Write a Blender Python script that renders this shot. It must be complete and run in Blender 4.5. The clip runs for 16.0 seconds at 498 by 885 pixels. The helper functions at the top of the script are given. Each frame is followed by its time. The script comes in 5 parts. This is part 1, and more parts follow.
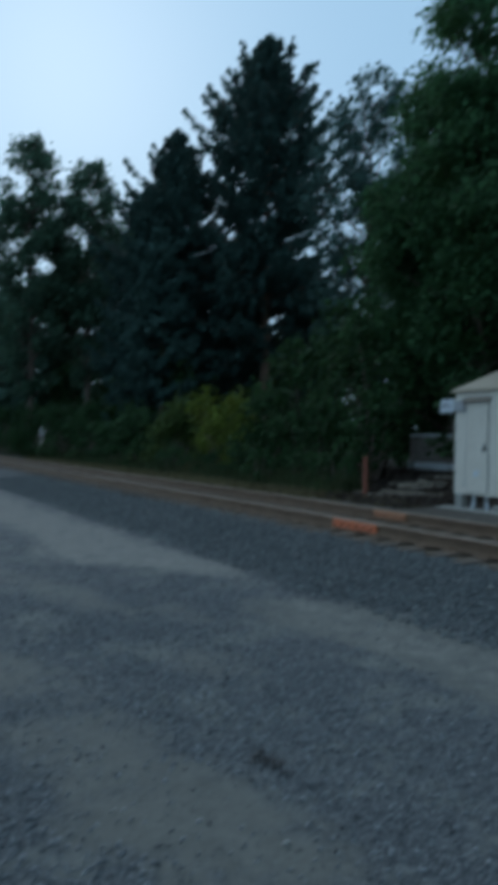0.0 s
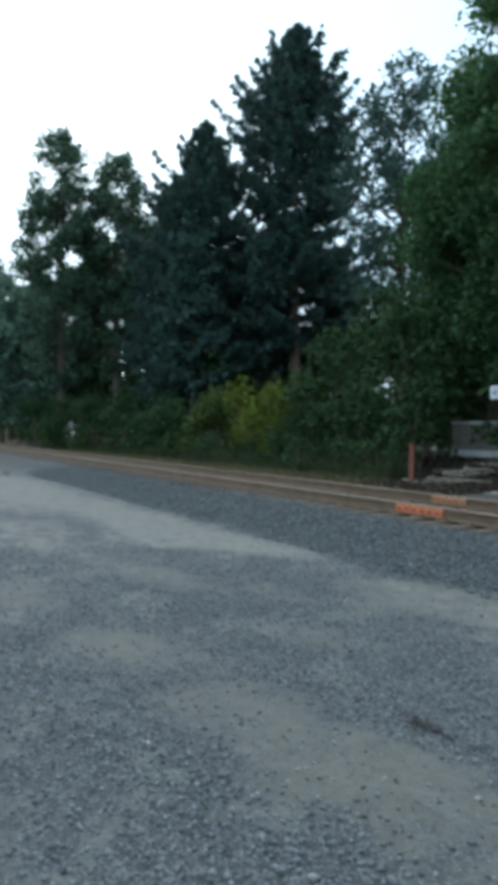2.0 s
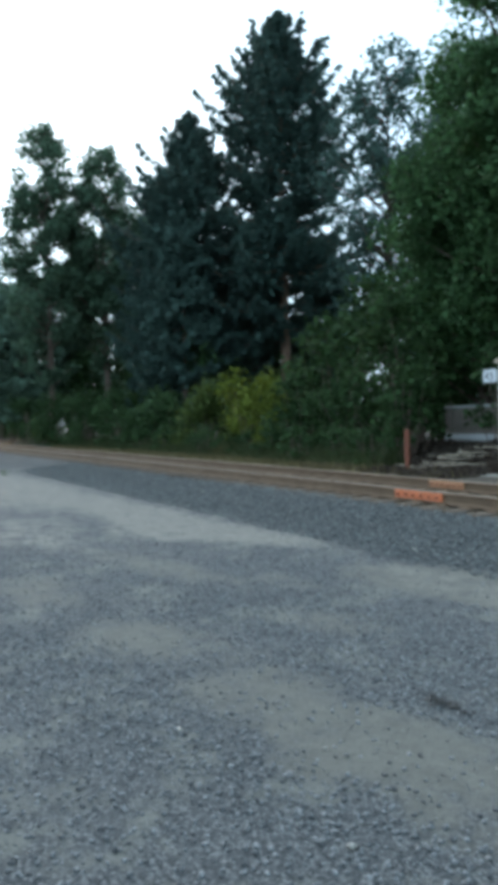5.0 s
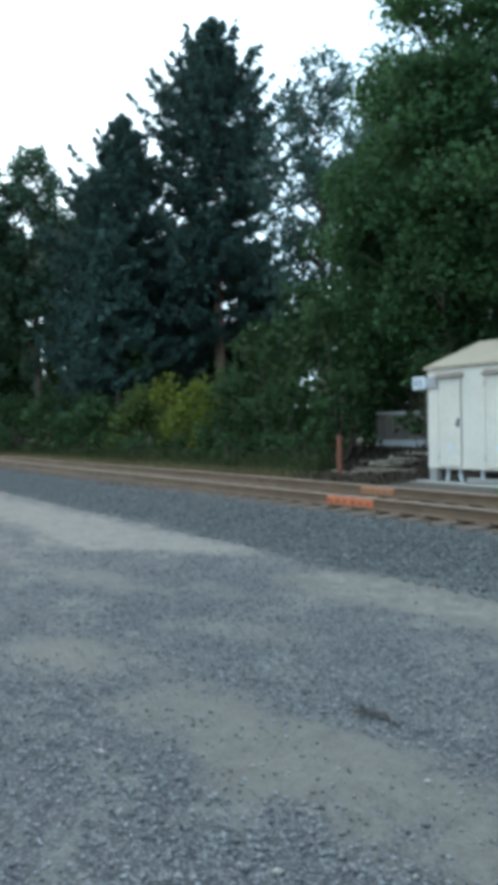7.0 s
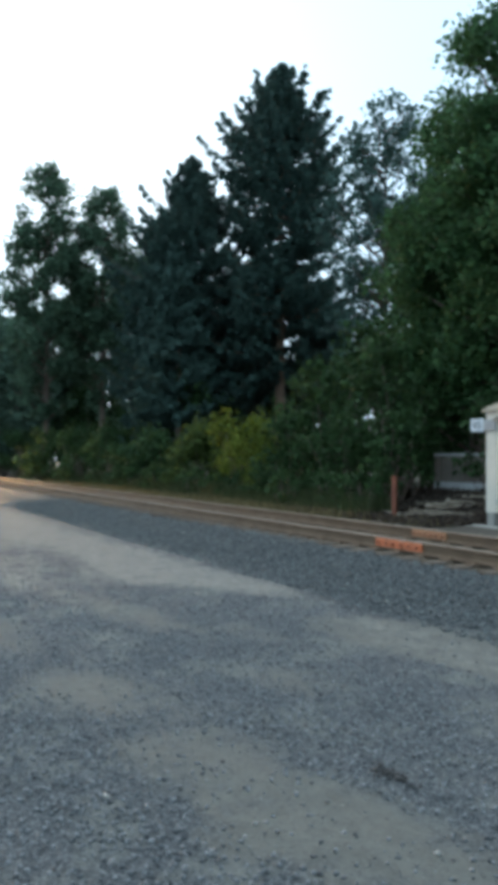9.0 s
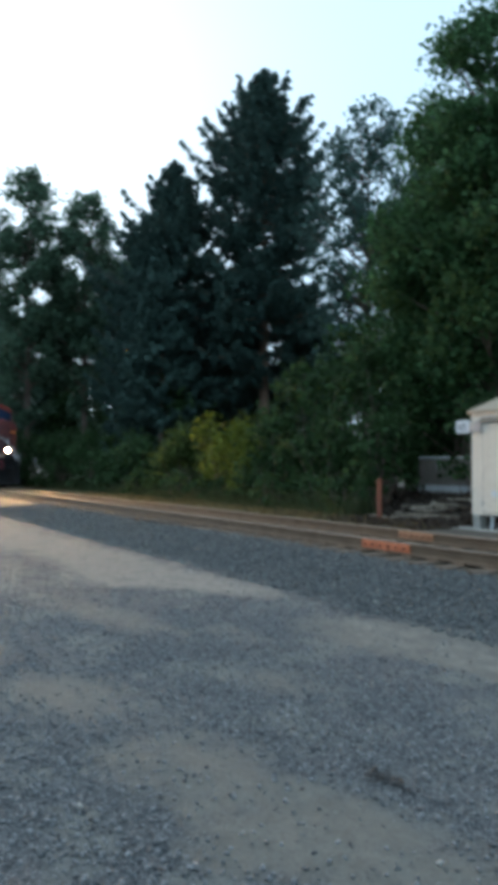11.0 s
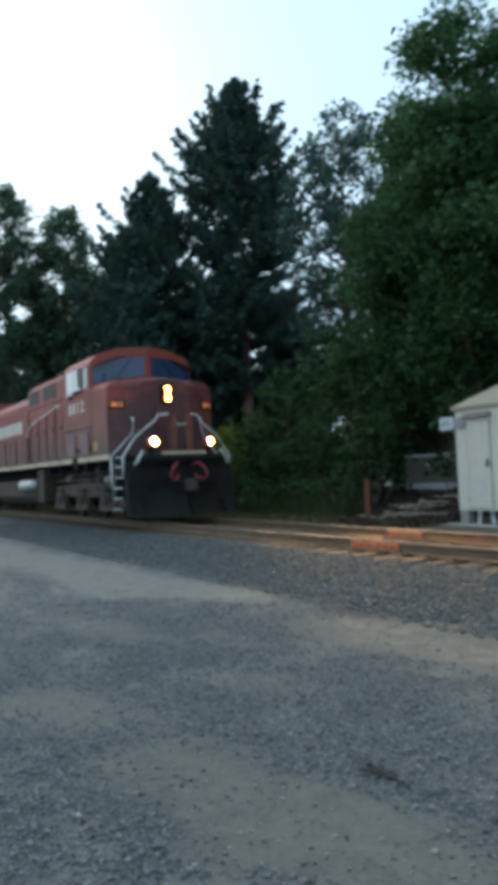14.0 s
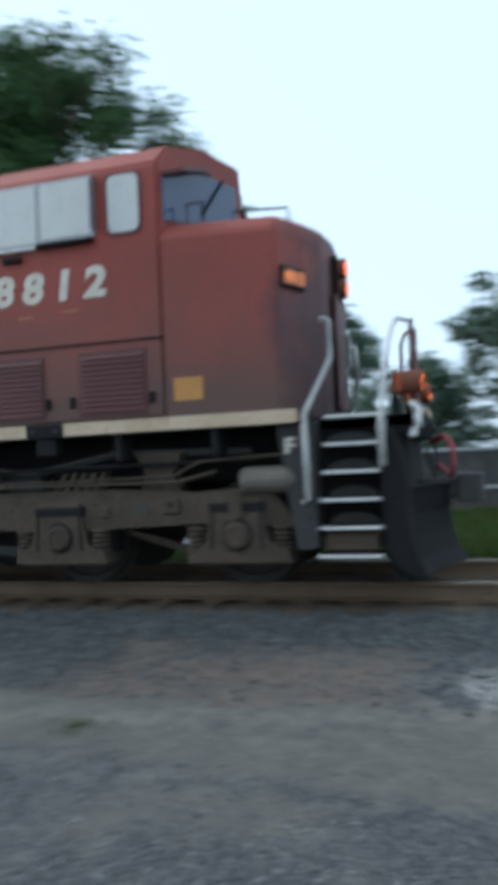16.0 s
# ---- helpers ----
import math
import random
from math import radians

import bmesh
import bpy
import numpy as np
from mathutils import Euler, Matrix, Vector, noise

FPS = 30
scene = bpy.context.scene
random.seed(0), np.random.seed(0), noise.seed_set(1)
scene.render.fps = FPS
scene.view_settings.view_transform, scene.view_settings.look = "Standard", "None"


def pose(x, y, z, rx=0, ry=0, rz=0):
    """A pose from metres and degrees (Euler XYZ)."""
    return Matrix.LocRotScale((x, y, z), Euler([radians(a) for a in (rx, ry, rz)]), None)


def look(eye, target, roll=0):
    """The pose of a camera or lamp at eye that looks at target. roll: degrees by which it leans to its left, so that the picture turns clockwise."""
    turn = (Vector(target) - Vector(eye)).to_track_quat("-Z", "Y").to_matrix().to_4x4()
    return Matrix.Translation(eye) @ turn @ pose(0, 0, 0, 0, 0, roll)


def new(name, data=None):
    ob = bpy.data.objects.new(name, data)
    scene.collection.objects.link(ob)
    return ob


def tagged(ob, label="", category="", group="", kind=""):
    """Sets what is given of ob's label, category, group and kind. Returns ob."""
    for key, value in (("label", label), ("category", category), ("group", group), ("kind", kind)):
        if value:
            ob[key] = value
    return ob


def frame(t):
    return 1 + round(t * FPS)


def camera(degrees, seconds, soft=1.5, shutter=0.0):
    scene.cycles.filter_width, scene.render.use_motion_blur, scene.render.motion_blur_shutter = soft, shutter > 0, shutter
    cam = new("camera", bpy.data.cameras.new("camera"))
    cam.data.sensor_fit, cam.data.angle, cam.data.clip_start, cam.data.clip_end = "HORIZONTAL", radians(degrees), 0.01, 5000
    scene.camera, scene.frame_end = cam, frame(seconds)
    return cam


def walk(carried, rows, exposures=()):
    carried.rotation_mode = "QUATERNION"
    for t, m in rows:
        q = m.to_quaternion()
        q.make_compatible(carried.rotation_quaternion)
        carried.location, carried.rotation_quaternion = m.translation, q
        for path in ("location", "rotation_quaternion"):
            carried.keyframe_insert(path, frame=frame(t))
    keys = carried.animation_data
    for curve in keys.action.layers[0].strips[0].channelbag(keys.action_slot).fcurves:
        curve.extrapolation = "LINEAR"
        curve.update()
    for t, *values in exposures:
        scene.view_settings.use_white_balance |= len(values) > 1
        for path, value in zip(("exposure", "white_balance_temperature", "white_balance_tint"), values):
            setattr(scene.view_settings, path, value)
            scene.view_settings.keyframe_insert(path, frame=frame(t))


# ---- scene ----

# ------------------------------------------------------------ camera and its way
# World: x runs along the track, the way the train goes; y away from the camera; z up from the yard.
D, ZR = 8.203, 0.395          # centre line of the track, top of the rails

cam = camera(37.5, 16.0, soft=7.6, shutter=0.7)


def aim(x, y, z, yaw, pitch, roll):
    a, b = radians(yaw), radians(pitch)
    eye = Vector((x, y, z))
    return look(eye, eye + Vector((-math.sin(a) * math.cos(b), math.cos(a) * math.cos(b), math.sin(b))), roll)


PATH = [
    (0, 0.218, 0.515, 1.612, 60.12, -0.36, 0.86),
    (0.5, 0.199, 0.348, 1.578, 63.57, -3.63, 0.36),
    (1, -0.049, 0.115, 1.520, 62.87, -2.59, 0.23),
    (1.5, -0.137, -0.040, 1.538, 60.94, 0.58, 0.52),
    (2, -0.048, -0.139, 1.508, 61.56, -0.98, 0.42),
    (2.5, 0.019, -0.179, 1.514, 61.04, -0.70, 0.58),
    (3, 0.061, -0.282, 1.554, 61.58, -0.22, 0.68),
    (3.2, -0.005, -0.275, 1.536, 63.08, -0.78, -0.54),
    (5.3, -0.001, -0.315, 1.534, 59.98, -1.67, -1.62),
    (5.5, -0.009, -0.305, 1.527, 58.90, -1.24, -1.50),
    (6, -0.007, -0.299, 1.542, 57.46, -1.96, -1.18),
    (6.5, -0.045, -0.236, 1.539, 56.06, -1.31, -0.88),
    (7, -0.068, -0.224, 1.546, 55.80, -1.45, -1.34),
    (7.5, -0.041, -0.176, 1.559, 59.36, -1.64, -2.84),
    (8, 0.001, -0.075, 1.649, 64.48, -2.96, -2.44),
    (8.5, 0.105, -0.057, 1.672, 61.22, -0.05, -1.10),
    (8.7, 0.074, -0.043, 1.638, 60.68, 0.88, 0.07),
    (10.8, -0.207, 0.079, 1.476, 60.14, 2.33, 0.58),
    (11, -0.198, 0.088, 1.467, 59.32, 1.95, 0.19),
    (11.5, -0.168, 0.076, 1.482, 58.44, -0.51, -3.00),
    (12, -0.122, 0.024, 1.487, 61.65, -0.55, -2.09),
    (12.5, -0.151, 0.025, 1.468, 64.24, 0.38, -1.41),
    (13, -0.119, -0.023, 1.505, 64.93, 0.53, -1.20),
    (13.5, -0.141, 0.056, 1.470, 62.26, 0.54, -1.91),
    (14, -0.134, 0.085, 1.458, 58.33, 2.46, -2.52),
    (14.5, -0.074, 0.049, 1.492, 54.70, 2.55, -3.61),
    (15, -0.043, 0.061, 1.517, 47.51, 3.32, -4.15),
    (15.3, -0.078, 0.078, 1.550, 41.24, 2.03, -2.37),
    (15.5, 0.009, 0.130, 1.543, 33.00, 2.84, -1.08),
    (15.6, 0.015, 0.122, 1.549, 28.91, 2.46, -1.27),
    (15.8, 0.100, 0.080, 1.640, 23.40, 1.82, -2.23),
    (16, 0.058, 0.153, 1.613, 16.13, 1.65, -2.63),
]
GAIN = 2.03                  # stops that the clip's camera adds all along
TINT = {0: 5300, 0.5: 5600, 1.0: 5900, 11.0: 5850, 12.0: 5900, 15.0: 6300, 15.6: 6400, 16.0: 6300}      # kelvin
MAGENTA = {0: 6, 15.0: 11, 15.6: 15, 16.0: 17}
EXPOSURE = [(t, GAIN + e, TINT.get(t, 6050), MAGENTA.get(t, 10)) for t, e in ((0, -1.25), (0.5, -0.72), (1.0, -0.5), (1.5, -0.1), (3.0, -0.02), (5.5, 0.2), (7.0, 0.32), (8.0, 0.25), (8.5, 0.05), (11.0, -0.35), (12.0, -0.25), (12.5, -0.25), (13.0, -0.5), (14.0, -0.4), (15.0, -0.2), (15.6, -0.15), (16.0, -0.22))]
walk(cam, [(r[0], aim(*r[1:])) for r in PATH], EXPOSURE)

# ------------------------------------------------------------ sky and sun: bright haze, the sun veiled
SUN_EL, SUN_AZ = 28.0, 75.0     # degrees; azimuth counted to the left from +y
world = bpy.data.worlds.new("evening_sky")
scene.world = world
world.use_nodes = True
wn = world.node_tree
sky = wn.nodes.new("ShaderNodeTexSky")
sky.sky_type = "NISHITA"
sky.sun_disc = False
sky.sun_elevation = radians(SUN_EL)
sky.sun_rotation = radians(-SUN_AZ)
sky.air_density, sky.dust_density, sky.ozone_density = 1.15, 2.4, 2.0
wn.nodes["Background"].inputs[1].default_value = 0.058
veil = wn.nodes.new("ShaderNodeMix")          # thin high cloud evens the sky out
veil.data_type = "RGBA"
veil.inputs[0].default_value = 0.92
veil.inputs[7].default_value = (4.1, 5.6, 6.5, 1)
wn.links.new(sky.outputs[0], veil.inputs[6])
wn.links.new(veil.outputs[2], wn.nodes["Background"].inputs[0])

sun_data = bpy.data.lights.new("sun", "SUN")
sun_data.energy, sun_data.angle, sun_data.color = 0.9, radians(80), (1.0, 0.95, 0.88)
sun = new("sun", sun_data)
sa, se = radians(SUN_AZ), radians(SUN_EL)
sun_dir = Vector((-math.sin(sa) * math.cos(se), math.cos(sa) * math.cos(se), math.sin(se)))
sun.matrix_world = look(sun_dir * 100, (0, 0, 0))


# ------------------------------------------------------------ materials
def nodes_of(name):
    m = bpy.data.materials.new(name)
    m.use_nodes = True
    return m, m.node_tree, m.node_tree.nodes["Principled BSDF"]


def noise_node(nt, scale, detail=4.0, coord="Object", rough=0.6):
    tc = nt.nodes.new("ShaderNodeTexCoord")
    n = nt.nodes.new("ShaderNodeTexNoise")
    n.inputs["Scale"].default_value, n.inputs["Detail"].default_value, n.inputs["Roughness"].default_value = scale, detail, rough
    nt.links.new(tc.outputs[coord], n.inputs["Vector"])
    return n.outputs["Fac"]


def ramp(nt, fac, lo, hi):
    n = nt.nodes.new("ShaderNodeMapRange")
    n.inputs["From Min"].default_value, n.inputs["From Max"].default_value = lo, hi
    nt.links.new(fac, n.inputs["Value"])
    return n.outputs["Result"]


def blend(nt, fac, a, b, mode="MIX"):
    n = nt.nodes.new("ShaderNodeMix")
    n.data_type, n.blend_type = "RGBA", mode
    for sock, v in ((n.inputs[0], fac), (n.inputs[6], a), (n.inputs[7], b)):
        if isinstance(v, bpy.types.NodeSocket):
            nt.links.new(v, sock)
        else:
            sock.default_value = v if isinstance(v, (int, float)) else (*v, 1)
    return n.outputs[2]


def paint(name, base, dirt, rough=0.5, metal=0.0, grain=40.0, patch=1.5, amount=0.5, bump=0.15, coord="Object"):
    """A painted, stained or rusty surface: grain and patches of dirt at two scales, and fine relief."""
    m, nt, p = nodes_of(name)
    fine, wide = noise_node(nt, grain, 5, coord), noise_node(nt, patch, 6, coord)
    c = blend(nt, ramp(nt, wide, 0.42, 0.72), base, [b * (1 - amount) + d * amount for b, d in zip(base, dirt)])
    c = blend(nt, ramp(nt, fine, 0.5, 0.85), c, dirt)
    nt.links.new(c, p.inputs["Base Color"])
    r = nt.nodes.new("ShaderNodeMapRange")
    r.inputs["To Min"].default_value, r.inputs["To Max"].default_value = max(rough - 0.12, 0.05), min(rough + 0.15, 1)
    nt.links.new(wide, r.inputs["Value"])
    nt.links.new(r.outputs["Result"], p.inputs["Roughness"])
    p.inputs["Metallic"].default_value = metal
    if bump:
        b = nt.nodes.new("ShaderNodeBump")
        b.inputs["Strength"].default_value, b.inputs["Distance"].default_value = bump, 0.01
        nt.links.new(fine, b.inputs["Height"])
        nt.links.new(b.outputs[0], p.inputs["Normal"])
    return m


def leafy(name, base, vary=0.5, warm=(0.12, 0.13, 0.02)):
    """Leaves: colour varies from leaf to leaf, a little light comes through."""
    m, nt, p = nodes_of(name)
    geo = nt.nodes.new("ShaderNodeNewGeometry")
    dark = [c * (1 - vary) for c in base]
    c = blend(nt, geo.outputs["Random Per Island"], dark, [c * (1 + vary) for c in base])
    c = blend(nt, ramp(nt, noise_node(nt, 0.8, 3), 0.55, 0.8), c, warm)
    nt.links.new(c, p.inputs["Base Color"])
    p.inputs["Roughness"].default_value = 0.7
    p.inputs["Specular IOR Level"].default_value = 0.12
    tr = nt.nodes.new("ShaderNodeBsdfTranslucent")
    nt.links.new(c, tr.inputs["Color"])
    mix = nt.nodes.new("ShaderNodeMixShader")
    mix.inputs[0].default_value = 0.3
    nt.links.new(p.outputs[0], mix.inputs[1])
    nt.links.new(tr.outputs[0], mix.inputs[2])
    nt.links.new(mix.outputs[0], nt.nodes["Material Output"].inputs["Surface"])
    return m


def stones(name, lo, hi, tint):
    m, nt, p = nodes_of(name)
    geo = nt.nodes.new("ShaderNodeNewGeometry")
    c = blend(nt, geo.outputs["Random Per Island"], lo, hi)
    c = blend(nt, ramp(nt, noise_node(nt, 60, 3), 0.4, 0.8), c, tint)
    nt.links.new(c, p.inputs["Base Color"])
    p.inputs["Roughness"].default_value = 0.85
    return m


def ground_material():
    """Grey gravel, pale worn dirt, packed olive dirt, dark ballast and rust-brown dust, mixed by where they lie."""
    m, nt, p = nodes_of("yard_ground")

    def attr(n):
        a = nt.nodes.new("ShaderNodeAttribute")
        a.attribute_name = n
        return a.outputs["Fac"]

    def cells(scale):
        v = nt.nodes.new("ShaderNodeTexVoronoi")
        v.inputs["Scale"].default_value = scale
        nt.links.new(nt.nodes.new("ShaderNodeTexCoord").outputs["Object"], v.inputs["Vector"])
        return v
    fine, mid = noise_node(nt, 45, 6), noise_node(nt, 9, 5)
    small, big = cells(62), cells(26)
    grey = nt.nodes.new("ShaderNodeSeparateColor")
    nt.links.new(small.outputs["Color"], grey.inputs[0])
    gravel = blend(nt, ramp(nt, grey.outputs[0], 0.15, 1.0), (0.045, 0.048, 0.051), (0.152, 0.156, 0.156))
    # dark cell edges put the shade between stones into the gravel colour
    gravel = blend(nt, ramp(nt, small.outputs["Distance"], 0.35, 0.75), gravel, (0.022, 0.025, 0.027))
    gravel = blend(nt, ramp(nt, noise_node(nt, 1.7, 9, rough=0.72), 0.5, 0.62), gravel, blend(nt, mid, (0.085, 0.086, 0.076), (0.15, 0.148, 0.13)))
    dirt = blend(nt, ramp(nt, mid, 0.3, 0.75), (0.12, 0.115, 0.1), (0.21, 0.197, 0.17))
    dirt = blend(nt, ramp(nt, fine, 0.5, 0.75), dirt, (0.085, 0.083, 0.074))
    packed = blend(nt, ramp(nt, mid, 0.3, 0.75), (0.082, 0.08, 0.069), (0.132, 0.127, 0.11))
    packed = blend(nt, ramp(nt, fine, 0.5, 0.75), packed, (0.058, 0.057, 0.05))
    bs = nt.nodes.new("ShaderNodeSeparateColor")
    nt.links.new(big.outputs["Color"], bs.inputs[0])
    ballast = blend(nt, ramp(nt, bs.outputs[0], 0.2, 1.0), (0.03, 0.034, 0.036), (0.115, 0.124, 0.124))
    # the gaps between ballast stones likewise have their shade coloured in
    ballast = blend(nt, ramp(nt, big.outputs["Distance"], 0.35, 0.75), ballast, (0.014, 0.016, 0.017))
    brown = blend(nt, ramp(nt, mid, 0.3, 0.7), (0.085, 0.066, 0.054), (0.14, 0.112, 0.092))
    rust = blend(nt, ramp(nt, fine, 0.3, 0.7), (0.07, 0.046, 0.027), (0.17, 0.115, 0.068))
    soil = blend(nt, ramp(nt, mid, 0.35, 0.7), (0.035, 0.028, 0.02), (0.095, 0.078, 0.058))

    def ragged(mask, lo=0.3, hi=0.75):
        a = nt.nodes.new("ShaderNodeMath")
        a.operation = "MULTIPLY_ADD"
        nt.links.new(ramp(nt, noise_node(nt, 3.2, 8, rough=0.75), 0.25, 0.75), a.inputs[0])
        a.inputs[1].default_value = 2.0
        nt.links.new(mask, a.inputs[2])
        b = nt.nodes.new("ShaderNodeMath")
        b.operation = "SUBTRACT"
        nt.links.new(a.outputs[0], b.inputs[0])
        b.inputs[1].default_value = 1.0
        only = nt.nodes.new("ShaderNodeMath")
        only.operation = "MULTIPLY"
        nt.links.new(ramp(nt, b.outputs[0], lo, hi), only.inputs[0])
        nt.links.new(ramp(nt, mask, 0.0, 0.2), only.inputs[1])
        return only.outputs[0]
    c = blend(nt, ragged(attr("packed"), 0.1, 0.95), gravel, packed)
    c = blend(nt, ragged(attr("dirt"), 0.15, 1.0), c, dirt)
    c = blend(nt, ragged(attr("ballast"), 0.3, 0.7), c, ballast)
    c = blend(nt, ragged(attr("brown"), 0.2, 0.9), c, brown)
    c = blend(nt, ragged(attr("pale"), 0.2, 0.8), c, blend(nt, ramp(nt, fine, 0.3, 0.7), (0.2, 0.195, 0.18), (0.32, 0.31, 0.29)))
    c = blend(nt, attr("rust"), c, rust)
    c = blend(nt, attr("soil"), c, soil)
    nt.links.new(c, p.inputs["Base Color"])
    p.inputs["Roughness"].default_value = 0.95
    b = nt.nodes.new("ShaderNodeBump")
    b.inputs["Strength"].default_value, b.inputs["Distance"].default_value = 0.6, 0.02
    nt.links.new(fine, b.inputs["Height"])
    nt.links.new(b.outputs[0], p.inputs["Normal"])
    return m


def glass(name, tint=(0.02, 0.025, 0.03), rough=0.05):
    m, nt, p = nodes_of(name)
    p.inputs["Base Color"].default_value = (*tint, 1)
    p.inputs["Roughness"].default_value = rough
    p.inputs["Specular IOR Level"].default_value = 1.0
    p.inputs["IOR"].default_value = 1.9
    return m


def lamp_glow(name, colour, strength):
    m, nt, p = nodes_of(name)
    p.inputs["Base Color"].default_value = (*colour, 1)
    p.inputs["Emission Color"].default_value = (*colour, 1)
    p.inputs["Emission Strength"].default_value = strength
    return m


GROUND = ground_material()
GRAVEL = stones("gravel_stone", (0.04, 0.043, 0.046), (0.27, 0.274, 0.274), (0.095, 0.098, 0.1))
BALLAST = stones("ballast_stone", (0.03, 0.034, 0.036), (0.165, 0.177, 0.175), (0.08, 0.083, 0.078))
DUSTY = stones("dusty_stone", (0.06, 0.042, 0.027), (0.17, 0.122, 0.078), (0.12, 0.083, 0.05))
RAIL = paint("rusty_rail", (0.15, 0.095, 0.055), (0.075, 0.045, 0.028), 0.75, 0.1, 60, 3)
RAIL_TOP = paint("worn_rail_head", (0.36, 0.31, 0.26), (0.2, 0.15, 0.11), 0.42, 0.9, 80, 2, 0.5, 0.05)
TIE = paint("weathered_tie", (0.1, 0.073, 0.05), (0.045, 0.034, 0.025), 0.9, 0, 30, 4, 0.6, 0.5)
ORANGE = paint("orange_marking_paint", (0.6, 0.16, 0.06), (0.2, 0.085, 0.045), 0.7, 0, 50, 6, 0.5)
WHITE = paint("aged_white_paint", (0.68, 0.61, 0.51), (0.5, 0.43, 0.34), 0.5, 0, 14, 1.3, 0.4, 0.05)
ROOF = paint("tan_metal_roof", (0.35, 0.29, 0.21), (0.28, 0.23, 0.17), 0.6, 0, 20, 1.2)
HOOD = paint("brown_drip_cap", (0.2, 0.16, 0.12), (0.12, 0.1, 0.08), 0.6)
STEEL = paint("dull_steel", (0.36, 0.36, 0.36), (0.2, 0.19, 0.18), 0.45, 0.7)
CONCRETE = paint("concrete", (0.3, 0.285, 0.255), (0.19, 0.18, 0.155), 0.9, 0, 30, 2, 0.5, 0.4)
RUST = paint("rust_red", (0.22, 0.07, 0.04), (0.1, 0.045, 0.03), 0.85, 0.1, 50, 5)
DARK = paint("dark_grime", (0.035, 0.033, 0.032), (0.07, 0.06, 0.05), 0.7, 0, 25, 3)
LETTER = paint("black_lettering", (0.04, 0.04, 0.04), (0.09, 0.09, 0.09), 0.6)
SIGN = paint("sign_white", (0.62, 0.64, 0.66), (0.45, 0.46, 0.47), 0.5)
RED = paint("weathered_red_paint", (0.3, 0.045, 0.028), (0.15, 0.045, 0.032), 0.62, 0, 22, 0.8, 0.5, 0.05)


def dust_and_tone(m, z0, z1, colour, axis=2, amount=0.75):
    """Brown dust thrown up from the track, clinging in patches to the lower body; along x, a darker nose front."""
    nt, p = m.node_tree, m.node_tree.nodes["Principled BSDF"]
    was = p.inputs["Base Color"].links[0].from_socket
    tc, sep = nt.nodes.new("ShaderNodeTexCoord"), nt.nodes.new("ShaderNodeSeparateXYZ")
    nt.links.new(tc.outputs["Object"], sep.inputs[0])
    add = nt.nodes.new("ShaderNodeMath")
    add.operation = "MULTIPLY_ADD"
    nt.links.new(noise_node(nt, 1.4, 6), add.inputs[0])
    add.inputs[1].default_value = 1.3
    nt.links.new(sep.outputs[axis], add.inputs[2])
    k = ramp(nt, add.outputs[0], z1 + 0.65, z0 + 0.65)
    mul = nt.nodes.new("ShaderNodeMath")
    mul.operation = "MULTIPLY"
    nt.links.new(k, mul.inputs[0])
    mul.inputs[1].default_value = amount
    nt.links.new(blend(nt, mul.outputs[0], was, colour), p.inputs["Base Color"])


dust_and_tone(RED, 1.75, 3.15, (0.08, 0.056, 0.043), 2, 0.85)
dust_and_tone(RED, -0.95, -1.25, (0.05, 0.024, 0.028), 0, 0.8)     # darker towards the front of the nose
# darker copy of the body red for trim, shade put into its colour
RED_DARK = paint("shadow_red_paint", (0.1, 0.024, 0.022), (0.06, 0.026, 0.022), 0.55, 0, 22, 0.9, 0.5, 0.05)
STRIPE = paint("cream_stripe", (0.56, 0.43, 0.3), (0.36, 0.22, 0.12), 0.6, 0, 18, 2.5, 0.6)
YELLOW = paint("faded_yellow", (0.52, 0.24, 0.06), (0.36, 0.17, 0.06), 0.7)
FRAME = paint("black_underframe", (0.01, 0.01, 0.011), (0.026, 0.022, 0.018), 0.8, 0, 18, 1.5)
FRAME.node_tree.nodes["Principled BSDF"].inputs["Specular IOR Level"].default_value = 0.2
TRUCK = paint("dusty_truck_casting", (0.075, 0.053, 0.035), (0.03, 0.022, 0.016), 0.92, 0, 20, 2.5, 0.6, 0.3)
DUSTY_STEEL = paint("dusty_steel", (0.17, 0.145, 0.12), (0.08, 0.065, 0.05), 0.7, 0.2)
SIDE_GREY = paint("dusty_black_panel", (0.03, 0.03, 0.031), (0.055, 0.048, 0.04), 0.8, 0, 20, 2)
WHEEL = paint("wheel_steel", (0.035, 0.027, 0.022), (0.02, 0.017, 0.015), 0.8, 0.0)
SILVER = paint("silver_handrail", (0.68, 0.67, 0.64), (0.45, 0.43, 0.4), 0.45, 0.1, 40, 4)
UP_YELLOW = paint("weathered_yellow_paint", (0.62, 0.36, 0.06), (0.4, 0.26, 0.1), 0.55, 0, 20, 0.8)
UP_GREY = paint("grey_roof_paint", (0.25, 0.27, 0.3), (0.16, 0.16, 0.17), 0.55, 0, 20, 0.8)
NUMBER = paint("white_number", (0.64, 0.59, 0.49), (0.4, 0.32, 0.25), 0.6, 0, 30, 6, 0.4)
HOSE = paint("red_hose", (0.3, 0.04, 0.05), (0.25, 0.04, 0.04), 0.6)
# blue base carries the sky the windshield mirrors; its own reflection is kept low
GLASS = glass("cab_glass", (0.035, 0.06, 0.12))
GLASS.node_tree.nodes["Principled BSDF"].inputs["Specular IOR Level"].default_value = 0.22
# panes coloured with the pale sky they mirror and let through
SKY_PANE = paint("sky_pale_pane", (0.6, 0.6, 0.56), (0.5, 0.5, 0.46), 0.35, 0, 6, 1, 0.3, 0)
